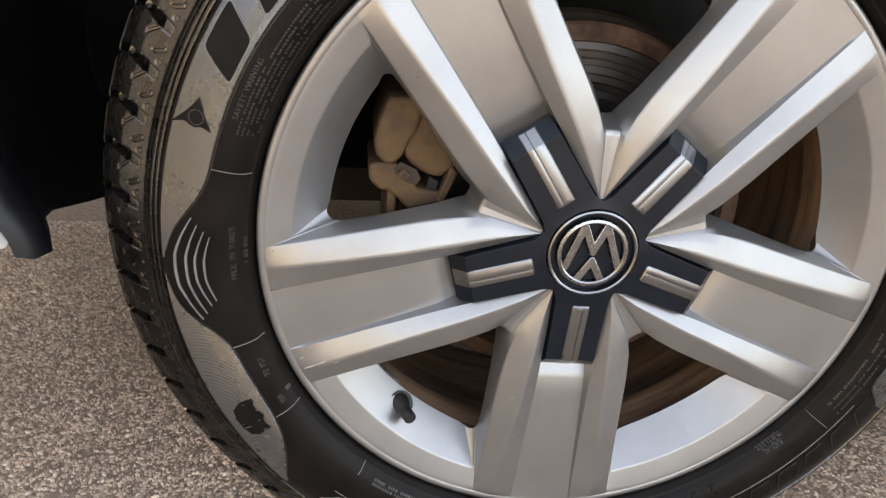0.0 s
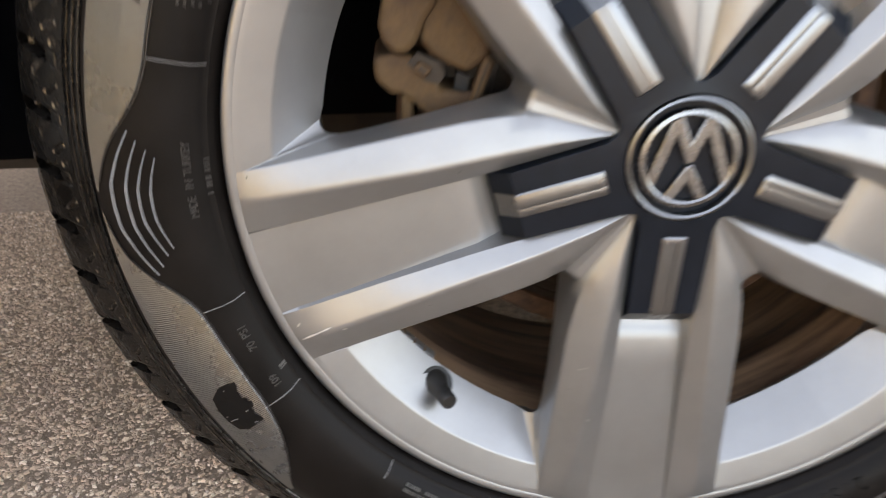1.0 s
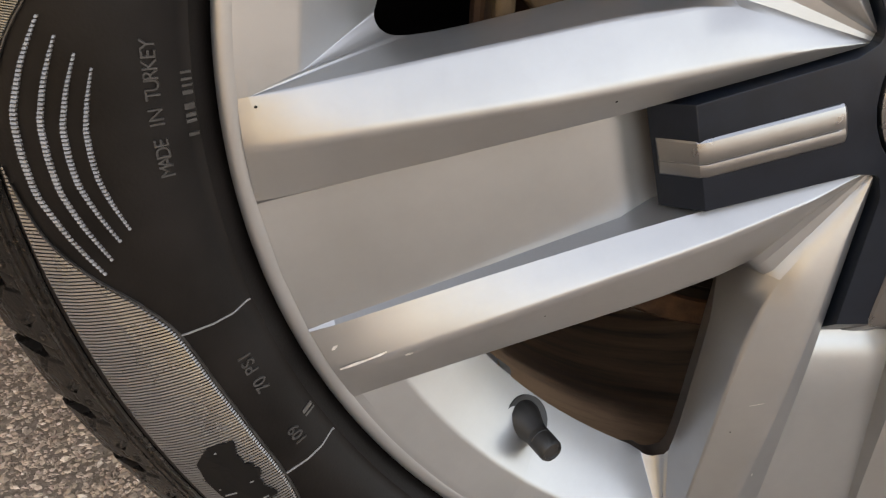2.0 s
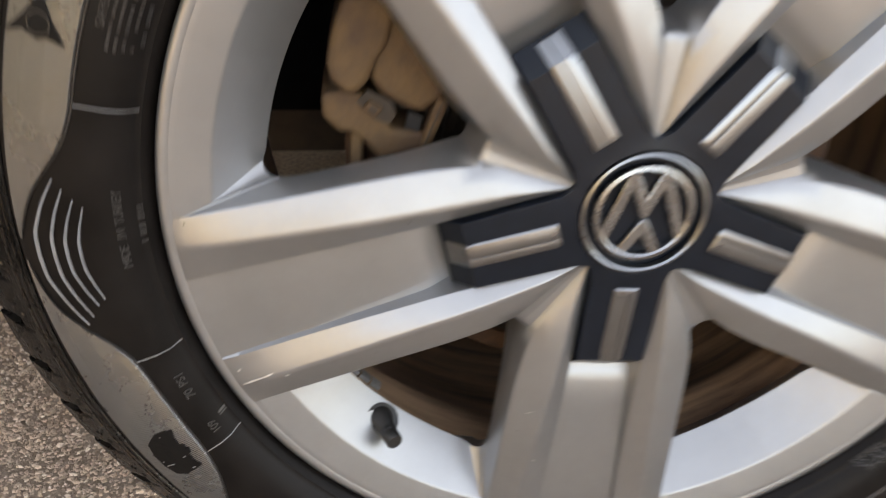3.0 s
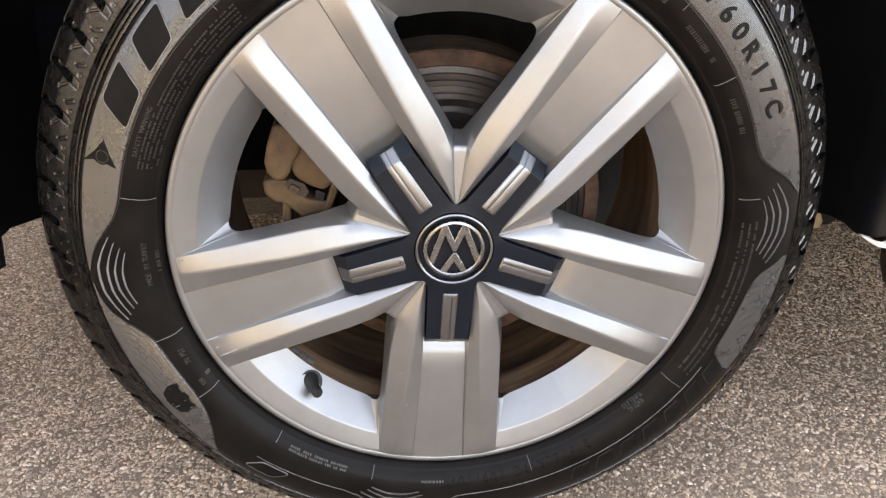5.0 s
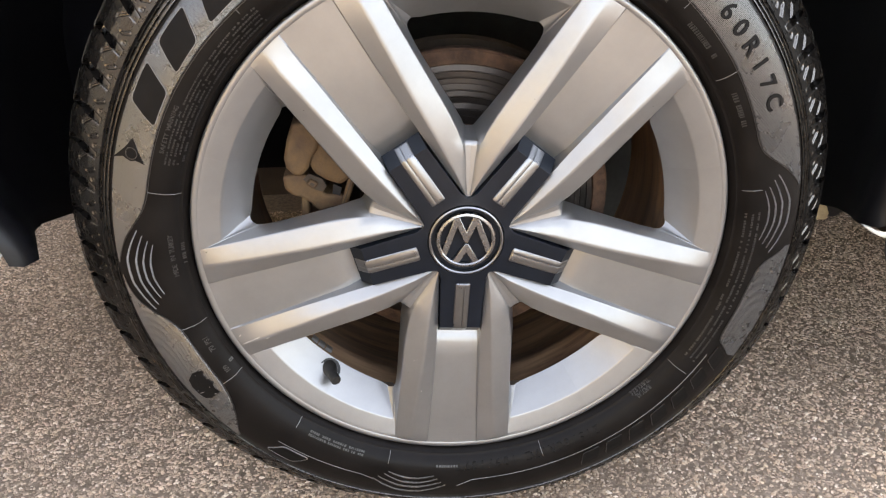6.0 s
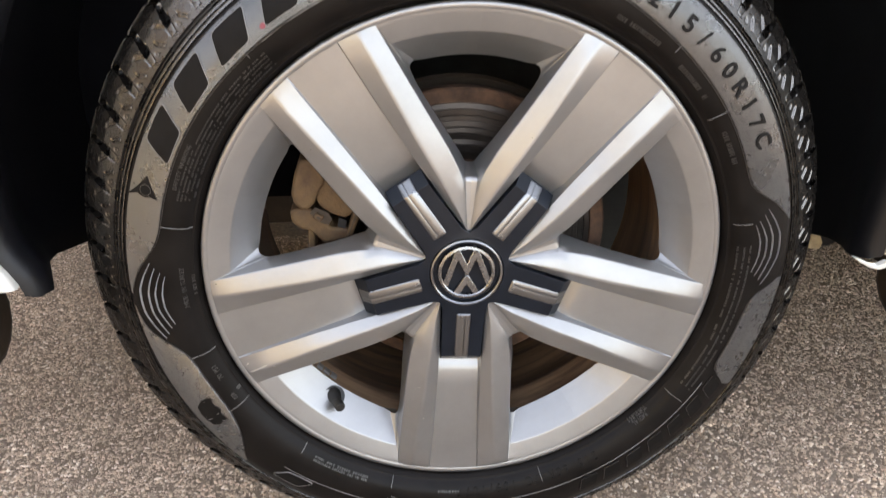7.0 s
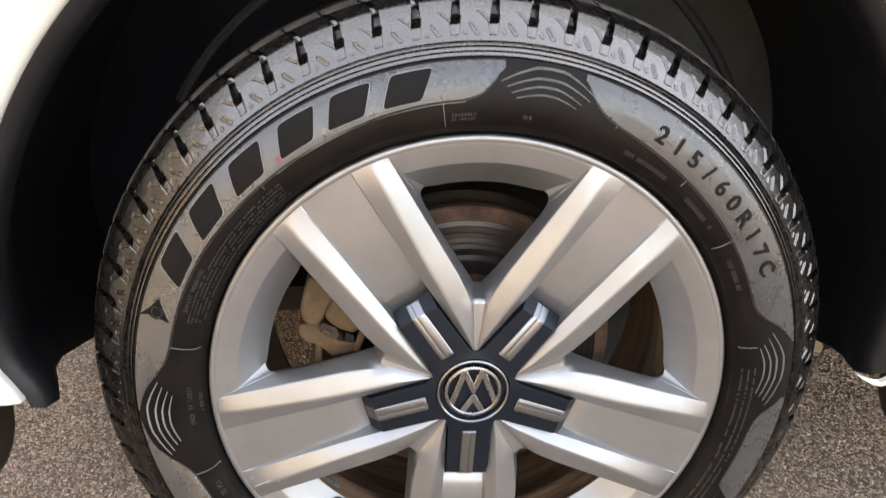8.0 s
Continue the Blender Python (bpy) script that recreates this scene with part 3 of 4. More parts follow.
# raised lettering
def lettering(text, centre, r, height, raise_by=0.0006, pitch=None, bold=0.0):
    """Text round the sidewall, read clockwise, tops outwards; one mesh."""
    cu = bpy.data.curves.new("lettering", "FONT")
    cu.size = height * 1.42
    cu.align_x = "CENTER"
    cu.offset = bold
    cu.extrude = raise_by
    bm = bmesh.new()
    step = pitch or height * 0.78
    for i, ch in enumerate(text):
        if ch == " ":
            continue
        cu.body = ch
        tmp = new("glyph", cu)
        me = bpy.data.meshes.new_from_object(tmp)
        bpy.data.objects.remove(tmp)
        off = (i - (len(text) - 1) / 2) * step
        b2 = bmesh.new()
        b2.from_mesh(me)
        for v in b2.verts:
            u, w, d = v.co
            rr = r - height / 2 + w
            v.co = on_wall(centre - math.degrees((off + u) / r), rr, d + raise_by * 0.4)
        b2.to_mesh(me)
        b2.free()
        bm.from_mesh(me)
        bpy.data.meshes.remove(me)
    bpy.data.curves.remove(cu)
    return bm


def small_bars(a0, a1, r, height, seed, rows=1, gap=0.003):
    """Rows of tiny raised bars: moulded small print that cannot be read."""
    rnd = random.Random(seed)
    bm = bmesh.new()
    for k in range(rows):
        rr = r - k * gap
        a = a0 + rnd.uniform(0, 0.6)
        while a < a1:
            w = rnd.uniform(0.16, 0.42)
            if rnd.random() > 0.16:
                q = [on_wall(a + da, rr + dr, h) for h in (0.0005, -0.0002) for da, dr in ((0, -height / 2), (w, -height / 2), (w, height / 2), (0, height / 2))]
                vs = [bm.verts.new(p) for p in q]
                for f in ((0, 1, 2, 3), (0, 4, 5, 1), (1, 5, 6, 2), (2, 6, 7, 3), (3, 7, 4, 0)):
                    bm.faces.new([vs[i] for i in f])
            a += w + rnd.uniform(0.14, 0.3)
    return bm


part("size_lettering", lettering("215/60R17C", 41.6, 0.2765, 0.0138, 0.0012, pitch=0.0177, bold=0.0004), M_LETTER, tyre, "raised black tyre size lettering", smooth=False)
part("origin_lettering", lettering("MADE IN TURKEY", 179.9, 0.2478, 0.0036, 0.0005, pitch=0.00272), M_PRINT, tyre, "small raised lettering", smooth=False)
part("pressure_lettering", lettering("70 PSI", 201.0, 0.2472, 0.0040, 0.0005, pitch=0.0027), M_PRINT, tyre, "small raised lettering", smooth=False)
part("index_lettering", lettering("109", 207.9, 0.2475, 0.0038, 0.0005, pitch=0.0026), M_PRINT, tyre, "small raised lettering", smooth=False)
part("warning_lettering", lettering("SAFETY WARNING", 154.6, 0.2578, 0.0034, 0.0005, pitch=0.0030), M_PRINT, tyre, "small raised lettering", smooth=False)
part("type_lettering", lettering("RADIAL", 315.6, 0.2440, 0.0034, 0.0005, pitch=0.0030), M_PRINT, tyre, "small raised lettering", smooth=False)
part("type_lettering", lettering("TUBELESS", 315.6, 0.2400, 0.0034, 0.0005, pitch=0.0030), M_PRINT, tyre, "small raised lettering", smooth=False)
part("size_lettering", lettering("215/60R17C 109/107T", 285.0, 0.2490, 0.0085, 0.0006, pitch=0.0080), M_LETTER, tyre, "raised black lettering", smooth=False)
part("code_lettering", lettering("DOT", 109.5, 0.2530, 0.0048, 0.0005, pitch=0.0045), M_LETTER, tyre, "small raised lettering", smooth=False)
for a0, a1, r, h, rows, gap, seed in ((128, 161, 0.2538, 0.0012, 5, 0.0030, 1), (343, 364, 0.2560, 0.0015, 3, 0.0052, 2), (328, 343, 0.2560, 0.0015, 3, 0.0048, 3),
                                      (90.5, 95.0, 0.2530, 0.0022, 2, 0.0035, 4), (80.5, 82.5, 0.2525, 0.0030, 1, 0.003, 5), (52, 62, 0.2500, 0.0036, 1, 0.003, 6),
                                      (38, 47, 0.2490, 0.0036, 1, 0.003, 7), (22, 30, 0.2490, 0.0036, 1, 0.003, 8), (177, 182.3, 0.2400, 0.0024, 1, 0.003, 9),
                                      (232, 246, 0.2480, 0.0018, 2, 0.0032, 10), (100, 106, 0.2860, 0.0016, 1, 0.003, 11), (206.4, 207.2, 0.2410, 0.0030, 1, 0.003, 12), (263, 268, 0.2480, 0.002, 1, 0.003, 13)):
    part("small_print", small_bars(a0, a1, r, h, seed, rows, gap), M_PRINT, tyre, smooth=False)


def raised_patch(outline, h):
    """A raised shape on the sidewall from an (angle, radius) outline; it follows the wall's curve."""
    bm = bmesh.new()
    n = len(outline)
    ca, cr = sum(p[0] for p in outline) / n, sum(p[1] for p in outline) / n
    rows = [[on_wall(a, r, -0.0004) for a, r in outline]]
    for k in (1.0, 0.75, 0.5, 0.25, 0.04):
        rows.append([on_wall(ca + (a - ca) * k, cr + (r - cr) * k, h) for a, r in outline])
    vs = grid(bm, rows, closed=True)
    bm.faces.new(vs[-1])
    return bm


def rounded(a, r, wa, hr, lean, n=24, power=3.2):
    """A rounded, leaning block outline round the middle (a, r): half width wa degrees, half height hr."""
    out = []
    for i in range(n):
        t = 2 * math.pi * i / n
        c, s = math.cos(t), math.sin(t)
        u = math.copysign(abs(c) ** (2 / power), c)
        v = math.copysign(abs(s) ** (2 / power), s)
        out.append((a - u * wa - v * lean, r + v * hr))
    return out


# the maker's name as plain blocks
for a in (150.4, 140.4, 130.4, 120.4, 111.2, 101.6):
    part("brand_block", raised_patch(rounded(a, 0.2790, 3.3, 0.0115, 1.3, 28, 9.0), 0.0015), M_LETTER, tyre, "plain black raised block")
    ring = rounded(a, 0.2790, 3.3, 0.0115, 1.3, 28, 9.0)
    # the block's lit rim, drawn as a pale strip
    part("block_edge", strip(ring + ring[:2], 0.0007, 0.0019), M_EDGE_GLINT, tyre)
# small plain triangle beside them
tri = [(158.2, 0.2812), (160.2, 0.2858), (162.5, 0.2940), (161.6, 0.2868), (161.9, 0.2830), (162.1, 0.2790), (161.7, 0.2755), (162.0, 0.2684), (160.4, 0.2742)]
part("brand_triangle", raised_patch(tri, 0.0014), M_LETTER, tyre, "plain black raised triangle", smooth=False)
disc = rounded(160.75, 0.2797, 0.95, 0.0046, 0.0, 20, 2.0)
part("brand_disc", strip(disc + disc[:2], 0.0007, 0.0020), M_PRINT, tyre)
# plain blocks in place of the model name
for i, a in enumerate((331.0, 325.4, 319.8, 314.2, 308.6, 303.0, 297.4)):
    part("model_block", raised_patch(rounded(a, 0.2745, 1.9, 0.0075, 0.8, 28, 9.0), 0.0010), M_LETTER, tyre, "plain black raised block")
    ring = rounded(a, 0.2745, 1.9, 0.0075, 0.8, 28, 9.0)
    part("block_edge", strip(ring[18:] + ring[:6], 0.0005, 0.0013), M_PRINT, tyre)
ring = rounded(231.5, 0.2790, 3.0, 0.0070, 1.2, 28, 7.0)
part("model_block", raised_patch(ring, 0.0010), M_LETTER, tyre, "plain black raised block")
part("block_edge", strip(ring + ring[:2], 0.0005, 0.0013), M_EDGE_GLINT, tyre)
# bare patch in the lower band
patch = [(206.41, 0.2833), (205.75, 0.2790), (205.29, 0.2755), (205.17, 0.2712), (205.35, 0.2679), (205.33, 0.2655), (205.73, 0.2656), (206.26, 0.2682), (206.96, 0.2672), (207.64, 0.2676), (207.88, 0.2652),
         (208.33, 0.2657), (208.59, 0.2642), (209.08, 0.2652), (209.36, 0.2672), (209.89, 0.2670), (210.43, 0.2686), (211.15, 0.2656), (211.40, 0.2659), (211.45, 0.2698), (211.73, 0.2767), (211.27, 0.2825),
         (209.75, 0.2850), (208.12, 0.2853)]
for a, r0, r1 in ((205.8, 0.2730, 0.2738), (209.85, 0.2781, 0.2832), (209.37, 0.2691, 0.2708), (209.15, 0.2826, 0.2834), (211.2, 0.2690, 0.2712)):
    part("mould_line", strip([(a, r0), (a, (r0 + r1) / 2), (a, r1)], 0.0004, 0.0018), M_EDGE_GLINT, tyre)
part("bare_patch", raised_patch(patch, 0.0013), M_LETTER, tyre, "smooth black patch where the ribs are missing", smooth=False)
part("paint_mark", raised_patch(rounded(125.2, 0.2695, 0.50, 0.0022, 0.0, 16, 2.0), 0.0019), M_RED, tyre, "small red paint spot", smooth=False)

# tread
PITCH = 360.0 / 66
PROFILE = [(0.3058, 0.0083), (0.3110, 0.0127), (0.3175, 0.0181), (0.3260, 0.0255), (0.3352, 0.0350), (0.3420, 0.0458), (0.3452, 0.0565), (0.3465, 0.0690)]


def shoulder(t, deg, h=0.0):
    """A point of the shoulder: t from the sidewall to the tread's edge, h above it."""
    q = t * (len(PROFILE) - 1)
    r = float(np.interp(q, range(len(PROFILE)), [p[0] for p in PROFILE]))
    y = float(np.interp(q, range(len(PROFILE)), [p[1] for p in PROFILE]))
    return polar(r + h * 0.7, deg, y - h * 0.7)


def capsule(u, v, p, q):
    """Distance of the points (u, v) from the segment p to q."""
    dx, dy = q[0] - p[0], q[1] - p[1]
    k = np.clip(((u - p[0]) * dx + (v - p[1]) * dy) / (dx * dx + dy * dy), 0, 1)
    return np.hypot(u - p[0] - k * dx, v - p[1] - k * dy)


def tread_block():
    """One pitch of the shoulder: a smooth rounded face with a groove whose shallow foot has a moulded outline, a branch
    that makes it a Y, a slanting slot and a short one. Millimetres: u along the tread, v from the sidewall inwards."""
    length = np.concatenate([[0.0], np.cumsum([math.dist(a, b) for a, b in zip(PROFILE, PROFILE[1:])])]) * 1000
    vs = np.concatenate([np.arange(0, 32, 0.62), np.linspace(32, length[-1], 30)])
    right = np.interp(vs, [0, 6.7, 24, 40, 46, 54, 60, 78], [-2.8, -2.8, -5.6, -6.6, -5.6, 0.5, 5.0, 7.5])
    left = np.interp(vs, [0, 6.7, 18, 38, 46, 54, 60, 78], [2.8, 2.8, 2.6, -0.6, -0.2, 3.5, 7.5, 10.0])
    shift = (left + right) / 2
    start, end = -2.0 * 5.6, (PITCH - 2.0) * 5.6
    u = np.array([np.concatenate([np.linspace(start + c, a, 13)[:-1], [a, a + 0.35, a + 1.2, (a + b) / 2, b - 1.2, b - 0.35], np.linspace(b, end + c, 39)]) for a, b, c in zip(right, left, shift)])
    v = np.repeat(vs[:, None], u.shape[1], 1)
    inside = np.minimum(u - right[:, None], left[:, None] - u)
    floor = np.interp(v, [0, 6.7, 7.2, 16, 22, 30, 46, 49, 53, 56, 78], [0, 0, 0.35, 0.6, 3.5, 7.0, 8.0, 5.0, 5.0, 8.0, 8.0])
    h = -floor * np.clip(inside / 0.35, 0, 1)

    def scored(d, depth=0.75, half=0.62):
        return -depth * np.clip(1.35 - np.abs(d) / half, 0, 1)

    cuts = [scored(capsule(u, v, p, q)) for p, q in (((-2.8, 6.7), (2.8, 6.7)), ((2.8, 6.7), (2.7, 18.0)), ((-2.8, 6.7), (-5.6, 24.0)), ((2.7, 18.0), (10.8, 28.0)), ((3.4, 21.5), (9.0, 28.6)))]
    cuts.append(scored(capsule(u, v, (12.6, 7.6), (17.6, 16.4)) - 1.35))
    cuts.append(scored(capsule(u, v, (21.7 - PITCH * 5.6, 7.8), (22.6 - PITCH * 5.6, 10.2)) - 0.9))
    for c in cuts:
        h = np.minimum(h, c)
    # rounded fall of the block towards the groove on the crown
    h = h - 1.2 * np.clip((v - 42) / 20, 0, 1) * np.clip(1 - np.abs(inside) / 2.5, 0, 1)
    t = np.interp(vs, length, np.linspace(0, 1, len(PROFILE)))
    bm = bmesh.new()
    rows = [[shoulder(0.0, x / 5.6, -0.003) for x in u[0]]]
    rows += [[shoulder(t[i], u[i, j] / 5.6, h[i, j] / 1000) for j in range(u.shape[1])] for i in range(len(vs))]
    rows.append([shoulder(1.0, x / 5.6, -0.009) for x in u[-1]])
    grid(bm, rows)
    return bm


block = part("tread_block", tread_block(), M_TREAD, tyre, sharp=75)
block.data.materials.append(M_WORN)
for face in block.data.polygons:          # what touches the road is worn dull
    face.material_index = int(math.hypot(face.center.x, face.center.z) > 0.3425)
block.matrix_basis = Matrix.Rotation(radians(-93.35), 4, "Y")
for k in range(1, 66):
    a = 93.35 + PITCH * k
    if abs((a % 360) - 267) > 19.5:
        share("tread_block", block.data, tyre, Matrix.Rotation(radians(-a), 4, "Y"))
part("shoulder_ring", revolve([(0.2958, 0.0012), (0.2964, 0.0004), (0.2986, 0.0018), (0.2991, 0.0036), (0.2998, 0.0024), (0.3021, 0.0040), (0.3027, 0.0060), (0.3034, 0.0049), (0.3060, 0.0078), (0.3068, 0.0100)], 300), M_TREAD, tyre, "glossy ribbed ring on the shoulder", sharp=50)
for y0, y1 in ((0.075, 0.104), (0.111, 0.140)):
    part("tread_rib", revolve([(0.331, y0 - 0.002), (0.3462, y0), (0.3474, y0 + 0.004), (0.3474, y1 - 0.004), (0.3462, y1), (0.331, y1 + 0.002)], 220, -70, 250), M_RUBBER, tyre, sharp=50)

# hub cover
def cover_mesh():
    bm = bmesh.new()
    ring_top, ring_low = [], []
    for k in range(5):
        for s, o, y in ((0.0322, -0.0222, 0.0015), (0.0390, -0.0198, 0.001), (0.0893, -0.0186, 0.002), (0.0893, 0.0186, 0.002), (0.0390, 0.0198, 0.001), (0.0322, 0.0222, 0.0015)):
            ring_top.append(bm.verts.new(sp(s, o, y, k)))
        for s, o, y in ((0.0316, -0.0226, 0.014), (0.0390, -0.0201, 0.016), (0.1003, -0.0188, 0.0150), (0.1003, 0.0188, 0.0150), (0.0390, 0.0201, 0.016), (0.0316, 0.0226, 0.014)):
            ring_low.append(bm.verts.new(sp(s, o, y, k)))
    n = len(ring_top)
    inner = [bm.verts.new(polar(0.0335, PHI + 12 * i - 29, 0.0)) for i in range(n)]
    hole = [bm.verts.new(polar(0.0335, PHI + 12 * i - 29, 0.004)) for i in range(n)]
    for i in range(n):
        j = (i + 1) % n
        bm.faces.new((ring_top[i], ring_low[i], ring_low[j], ring_top[j]))
        bm.faces.new((inner[i], inner[j], hole[j], hole[i]))
    # top faces: arm quads and the middle
    for k in range(5):
        b = 6 * k
        t = ring_top
        bm.faces.new((t[b + 1], t[b + 2], t[b + 3], t[b + 4]))
        m = [inner[b + i] for i in range(6)]
        bm.faces.new((t[b], t[b + 1], m[1], m[0]))
        bm.faces.new((t[b + 1], t[b + 4], m[4], m[3], m[2], m[1]))
        bm.faces.new((t[b + 4], t[b + 5], m[5], m[4]))
        nb = (b + 6) % n
        bm.faces.new((t[b + 5], t[nb], inner[nb], m[5]))
    # floor under the emblem
    bm.faces.new(hole)
    return bm


cover = part("hub_cover", cover_mesh(), M_COVER, wheel, "glossy dark blue-black star-shaped hub cover", sharp=20)
bevel(cover, 0.0009, 3, 20)


def insert_mesh():
    """A bright insert on a cover arm: two ridges along it, folded down at the tip."""
    bm = bmesh.new()
    rows = []
    for s, y, w, cut in ((0.0424, 0.0022, 0.0058, 0.0), (0.0427, 0.0004, 0.0061, 0.0), (0.0436, -0.0004, 0.0068, 0.0), (0.0452, -0.0006, 0.0068, 0.0), (0.0458, -0.0006, 0.0068, 1.0),
                         (0.0874, 0.0008, 0.0068, 1.0), (0.0900, 0.0018, 0.0068, 1.0), (0.0992, 0.0125, 0.0068, 1.0), (0.0992, 0.0150, 0.0068, 1.0)):
        rows.append([Vector((s, y + dy + cut * dc, o * w)) for o, dy, dc in ((-1, 0.0022, 0), (-0.97, 0.0012, 0), (-0.86, 0.0004, 0), (-0.6, 0.0, 0), (-0.3, -0.0002, 0), (0.0, -0.0002, 0), (0.15, 0.0, 0), (0.20, 0.0, 0.0005),
                                                                             (0.25, 0.0, 0), (0.42, -0.0002, 0), (0.62, -0.0001, 0), (0.88, 0.0005, 0), (0.97, 0.0012, 0), (1, 0.0022, 0))])
    grid(bm, rows)
    return bm


ins = part("chrome_insert", insert_mesh(), M_CHROME, cover, "satin chrome insert strip", sharp=20)
ins.matrix_basis = to_spoke(0)
for k in range(1, 5):
    share("chrome_insert", ins.data, cover, to_spoke(k), "satin chrome insert strip")

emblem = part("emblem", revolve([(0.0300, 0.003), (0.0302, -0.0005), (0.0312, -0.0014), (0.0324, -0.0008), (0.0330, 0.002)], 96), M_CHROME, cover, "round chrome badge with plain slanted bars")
part("badge_ring", revolve([(0.0222, 0.003), (0.0225, 0.0002), (0.0236, -0.0006), (0.0256, 0.0), (0.0264, 0.003)], 96), M_BADGE, cover)


def bent_bar(line, w, limit=0.0032):
    """A flat bar of width w along a zigzag in the badge's plane, its outer corners cut off square."""
    pts = [Vector(p) for p in line]
    up, low = [], []
    for i, p in enumerate(pts):
        a = (p - pts[i - 1]).normalized() if i else (pts[1] - p).normalized()
        b = (pts[i + 1] - p).normalized() if i + 1 < len(pts) else a
        na, nb = Vector((-a.y, a.x)) * w / 2, Vector((-b.y, b.x)) * w / 2
        if (a - b).length < 1e-6:
            up.append([p + na])
            low.append([p - na])
            continue
        out = (a - b).normalized()
        for side, row in ((1, up), (-1, low)):
            if out.dot(na) * side < 0:
                row.append([p + out * (out.dot(na) * side) * (w / 2 / abs(out.dot(na))) ** 2])
            else:
                q, r = p + na * side, p + nb * side
                row.append([q + a * (limit - out.dot(q - p)) / out.dot(a), r + b * (limit - out.dot(r - p)) / out.dot(b)])
    bm = bmesh.new()
    slab(bm, [tuple(q) for row in up for q in row] + [tuple(q) for row in reversed(low) for q in reversed(row)], 0.0002, 0.0035, 0.0)
    return bm


for zigzag in (((-0.0196, -0.0130), (-0.0075, 0.0200), (0.0004, 0.0010), (0.0088, 0.0200), (0.0205, -0.0130)), ((-0.0098, -0.0215), (0.0004, -0.0064), (0.0088, -0.0215))):
    bevel(part("badge_bar", bent_bar(zigzag, 0.0056), M_BADGE, cover), 0.0006, 2, 30)

# valve
valve = group("valve_stem", (-0.1300, 0.0280, 0.1871 - ZC))
valve.parent = wheel
axis = Vector((0.0075, -0.0180, -0.0012)).to_track_quat("Z", "Y").to_matrix().to_4x4()


def turned(profile, n=24):
    """A turned piece about its own z axis from (radius, height) pairs, closed at both ends."""
    bm = bmesh.new()
    rows = [[Vector((r * math.cos(2 * math.pi * i / n), r * math.sin(2 * math.pi * i / n), z)) for i in range(n)] for r, z in profile]
    vs = grid(bm, rows, closed=True)
    bm.faces.new(vs[0][::-1])
    bm.faces.new(vs[-1])
    return bm


v1 = part("stem", turned([(0.0082, -0.012), (0.0082, -0.001), (0.0072, 0.002), (0.0056, 0.006), (0.0046, 0.0105)]), M_BLACK, valve, "black rubber valve stem")
v1.matrix_basis = axis
v2 = part("cap", turned([(0.0044, 0.0090), (0.0051, 0.0096), (0.0051, 0.0118), (0.0049, 0.0120), (0.0051, 0.0122), (0.0050, 0.0185), (0.0044, 0.0196), (0.0036, 0.0196), (0.0034, 0.0190)]), M_BLACK, valve, "black plastic valve cap")
v2.matrix_basis = axis
ro = Vector((-0.1300, 0, 0.1871 - ZC)).normalized()
# closed disc whose black stands for the shade in the valve's hole
v3 = part("valve_hole_disc", turned([(0.0114, -0.0040), (0.0110, 0.0016), (0.0090, 0.0012)]), M_PLASTIC, valve, "black disc for the shaded hole round the valve")
v3.matrix_basis = (ro * -0.65 + Vector((0, -0.76, 0))).to_track_quat("Z", "Y").to_matrix().to_4x4()

# ---- brake ----
brake = group("brake", HUB)
tagged(brake, "worn brake disc with dusty brown caliper behind the wheel", "brake")
prof = [(0.078, 0.0868)]
for i in range(9):
    r = 0.081 + i * 0.0058
    prof += [(r, 0.0860 + 0.0006 * (i % 2)), (r + 0.0042, 0.0862 + 0.0004 * ((i * 7) % 3)), (r + 0.0047, 0.0871), (r + 0.0053, 0.0871)]
part("disc_face", revolve(prof, 128), M_DISC, brake, "ringed worn steel disc face", sharp=20)
part("disc_edge", revolve([(0.1325, 0.0866), (0.1335, 0.0850), (0.1450, 0.0850), (0.1470, 0.0870), (0.1470, 0.0980), (0.1440, 0.1000), (0.10, 0.1002)], 128), M_RUST, brake, "rusty disc edge")
part("disc_bell", revolve([(0.030, 0.055), (0.070, 0.055), (0.0755, 0.059), (0.078, 0.0870)], 96), M_RUST, brake, "rusty disc bell")
part("dust_shield", revolve([(0.05, 0.118), (0.138, 0.118), (0.150, 0.114), (0.153, 0.117), (0.150, 0.121), (0.05, 0.121)], 96, -100, 150), M_TRIM, brake, "dark rusty dust shield")
part("axle_hub", revolve([(0.0, 0.10), (0.055, 0.10), (0.06, 0.16), (0.05, 0.30), (0.0, 0.30)], 48), M_TRIM, brake, "dark axle hub")


def casting(outline, y0, y1, z_shift=0.0):
    bm = bmesh.new()
    slab(bm, [(x, z - ZC + z_shift) for x, z in outline], y0, y1)
    return bm


lobe = [(-0.1447, 0.4300), (-0.1504, 0.4148), (-0.1545, 0.3975), (-0.1529, 0.3886), (-0.1473, 0.3818), (-0.1398, 0.3815), (-0.1340, 0.3878), (-0.1298, 0.3983), (-0.1246, 0.4051), (-0.1180, 0.4300)]
bevel(part("caliper_body", casting(lobe, 0.043, 0.120), M_CALIPER, brake, "dusty tan cast caliper body"), 0.0045, 4)
inner = [(-0.1330, 0.4300), (-0.1330, 0.3878), (-0.1273, 0.3805), (-0.1193, 0.3750), (-0.1078, 0.3700), (-0.0960, 0.3774), (-0.0880, 0.4200)]
bevel(part("caliper_piston_housing", casting(inner, 0.047, 0.120), M_CALIPER, brake, "dusty brown piston housing"), 0.004, 4)
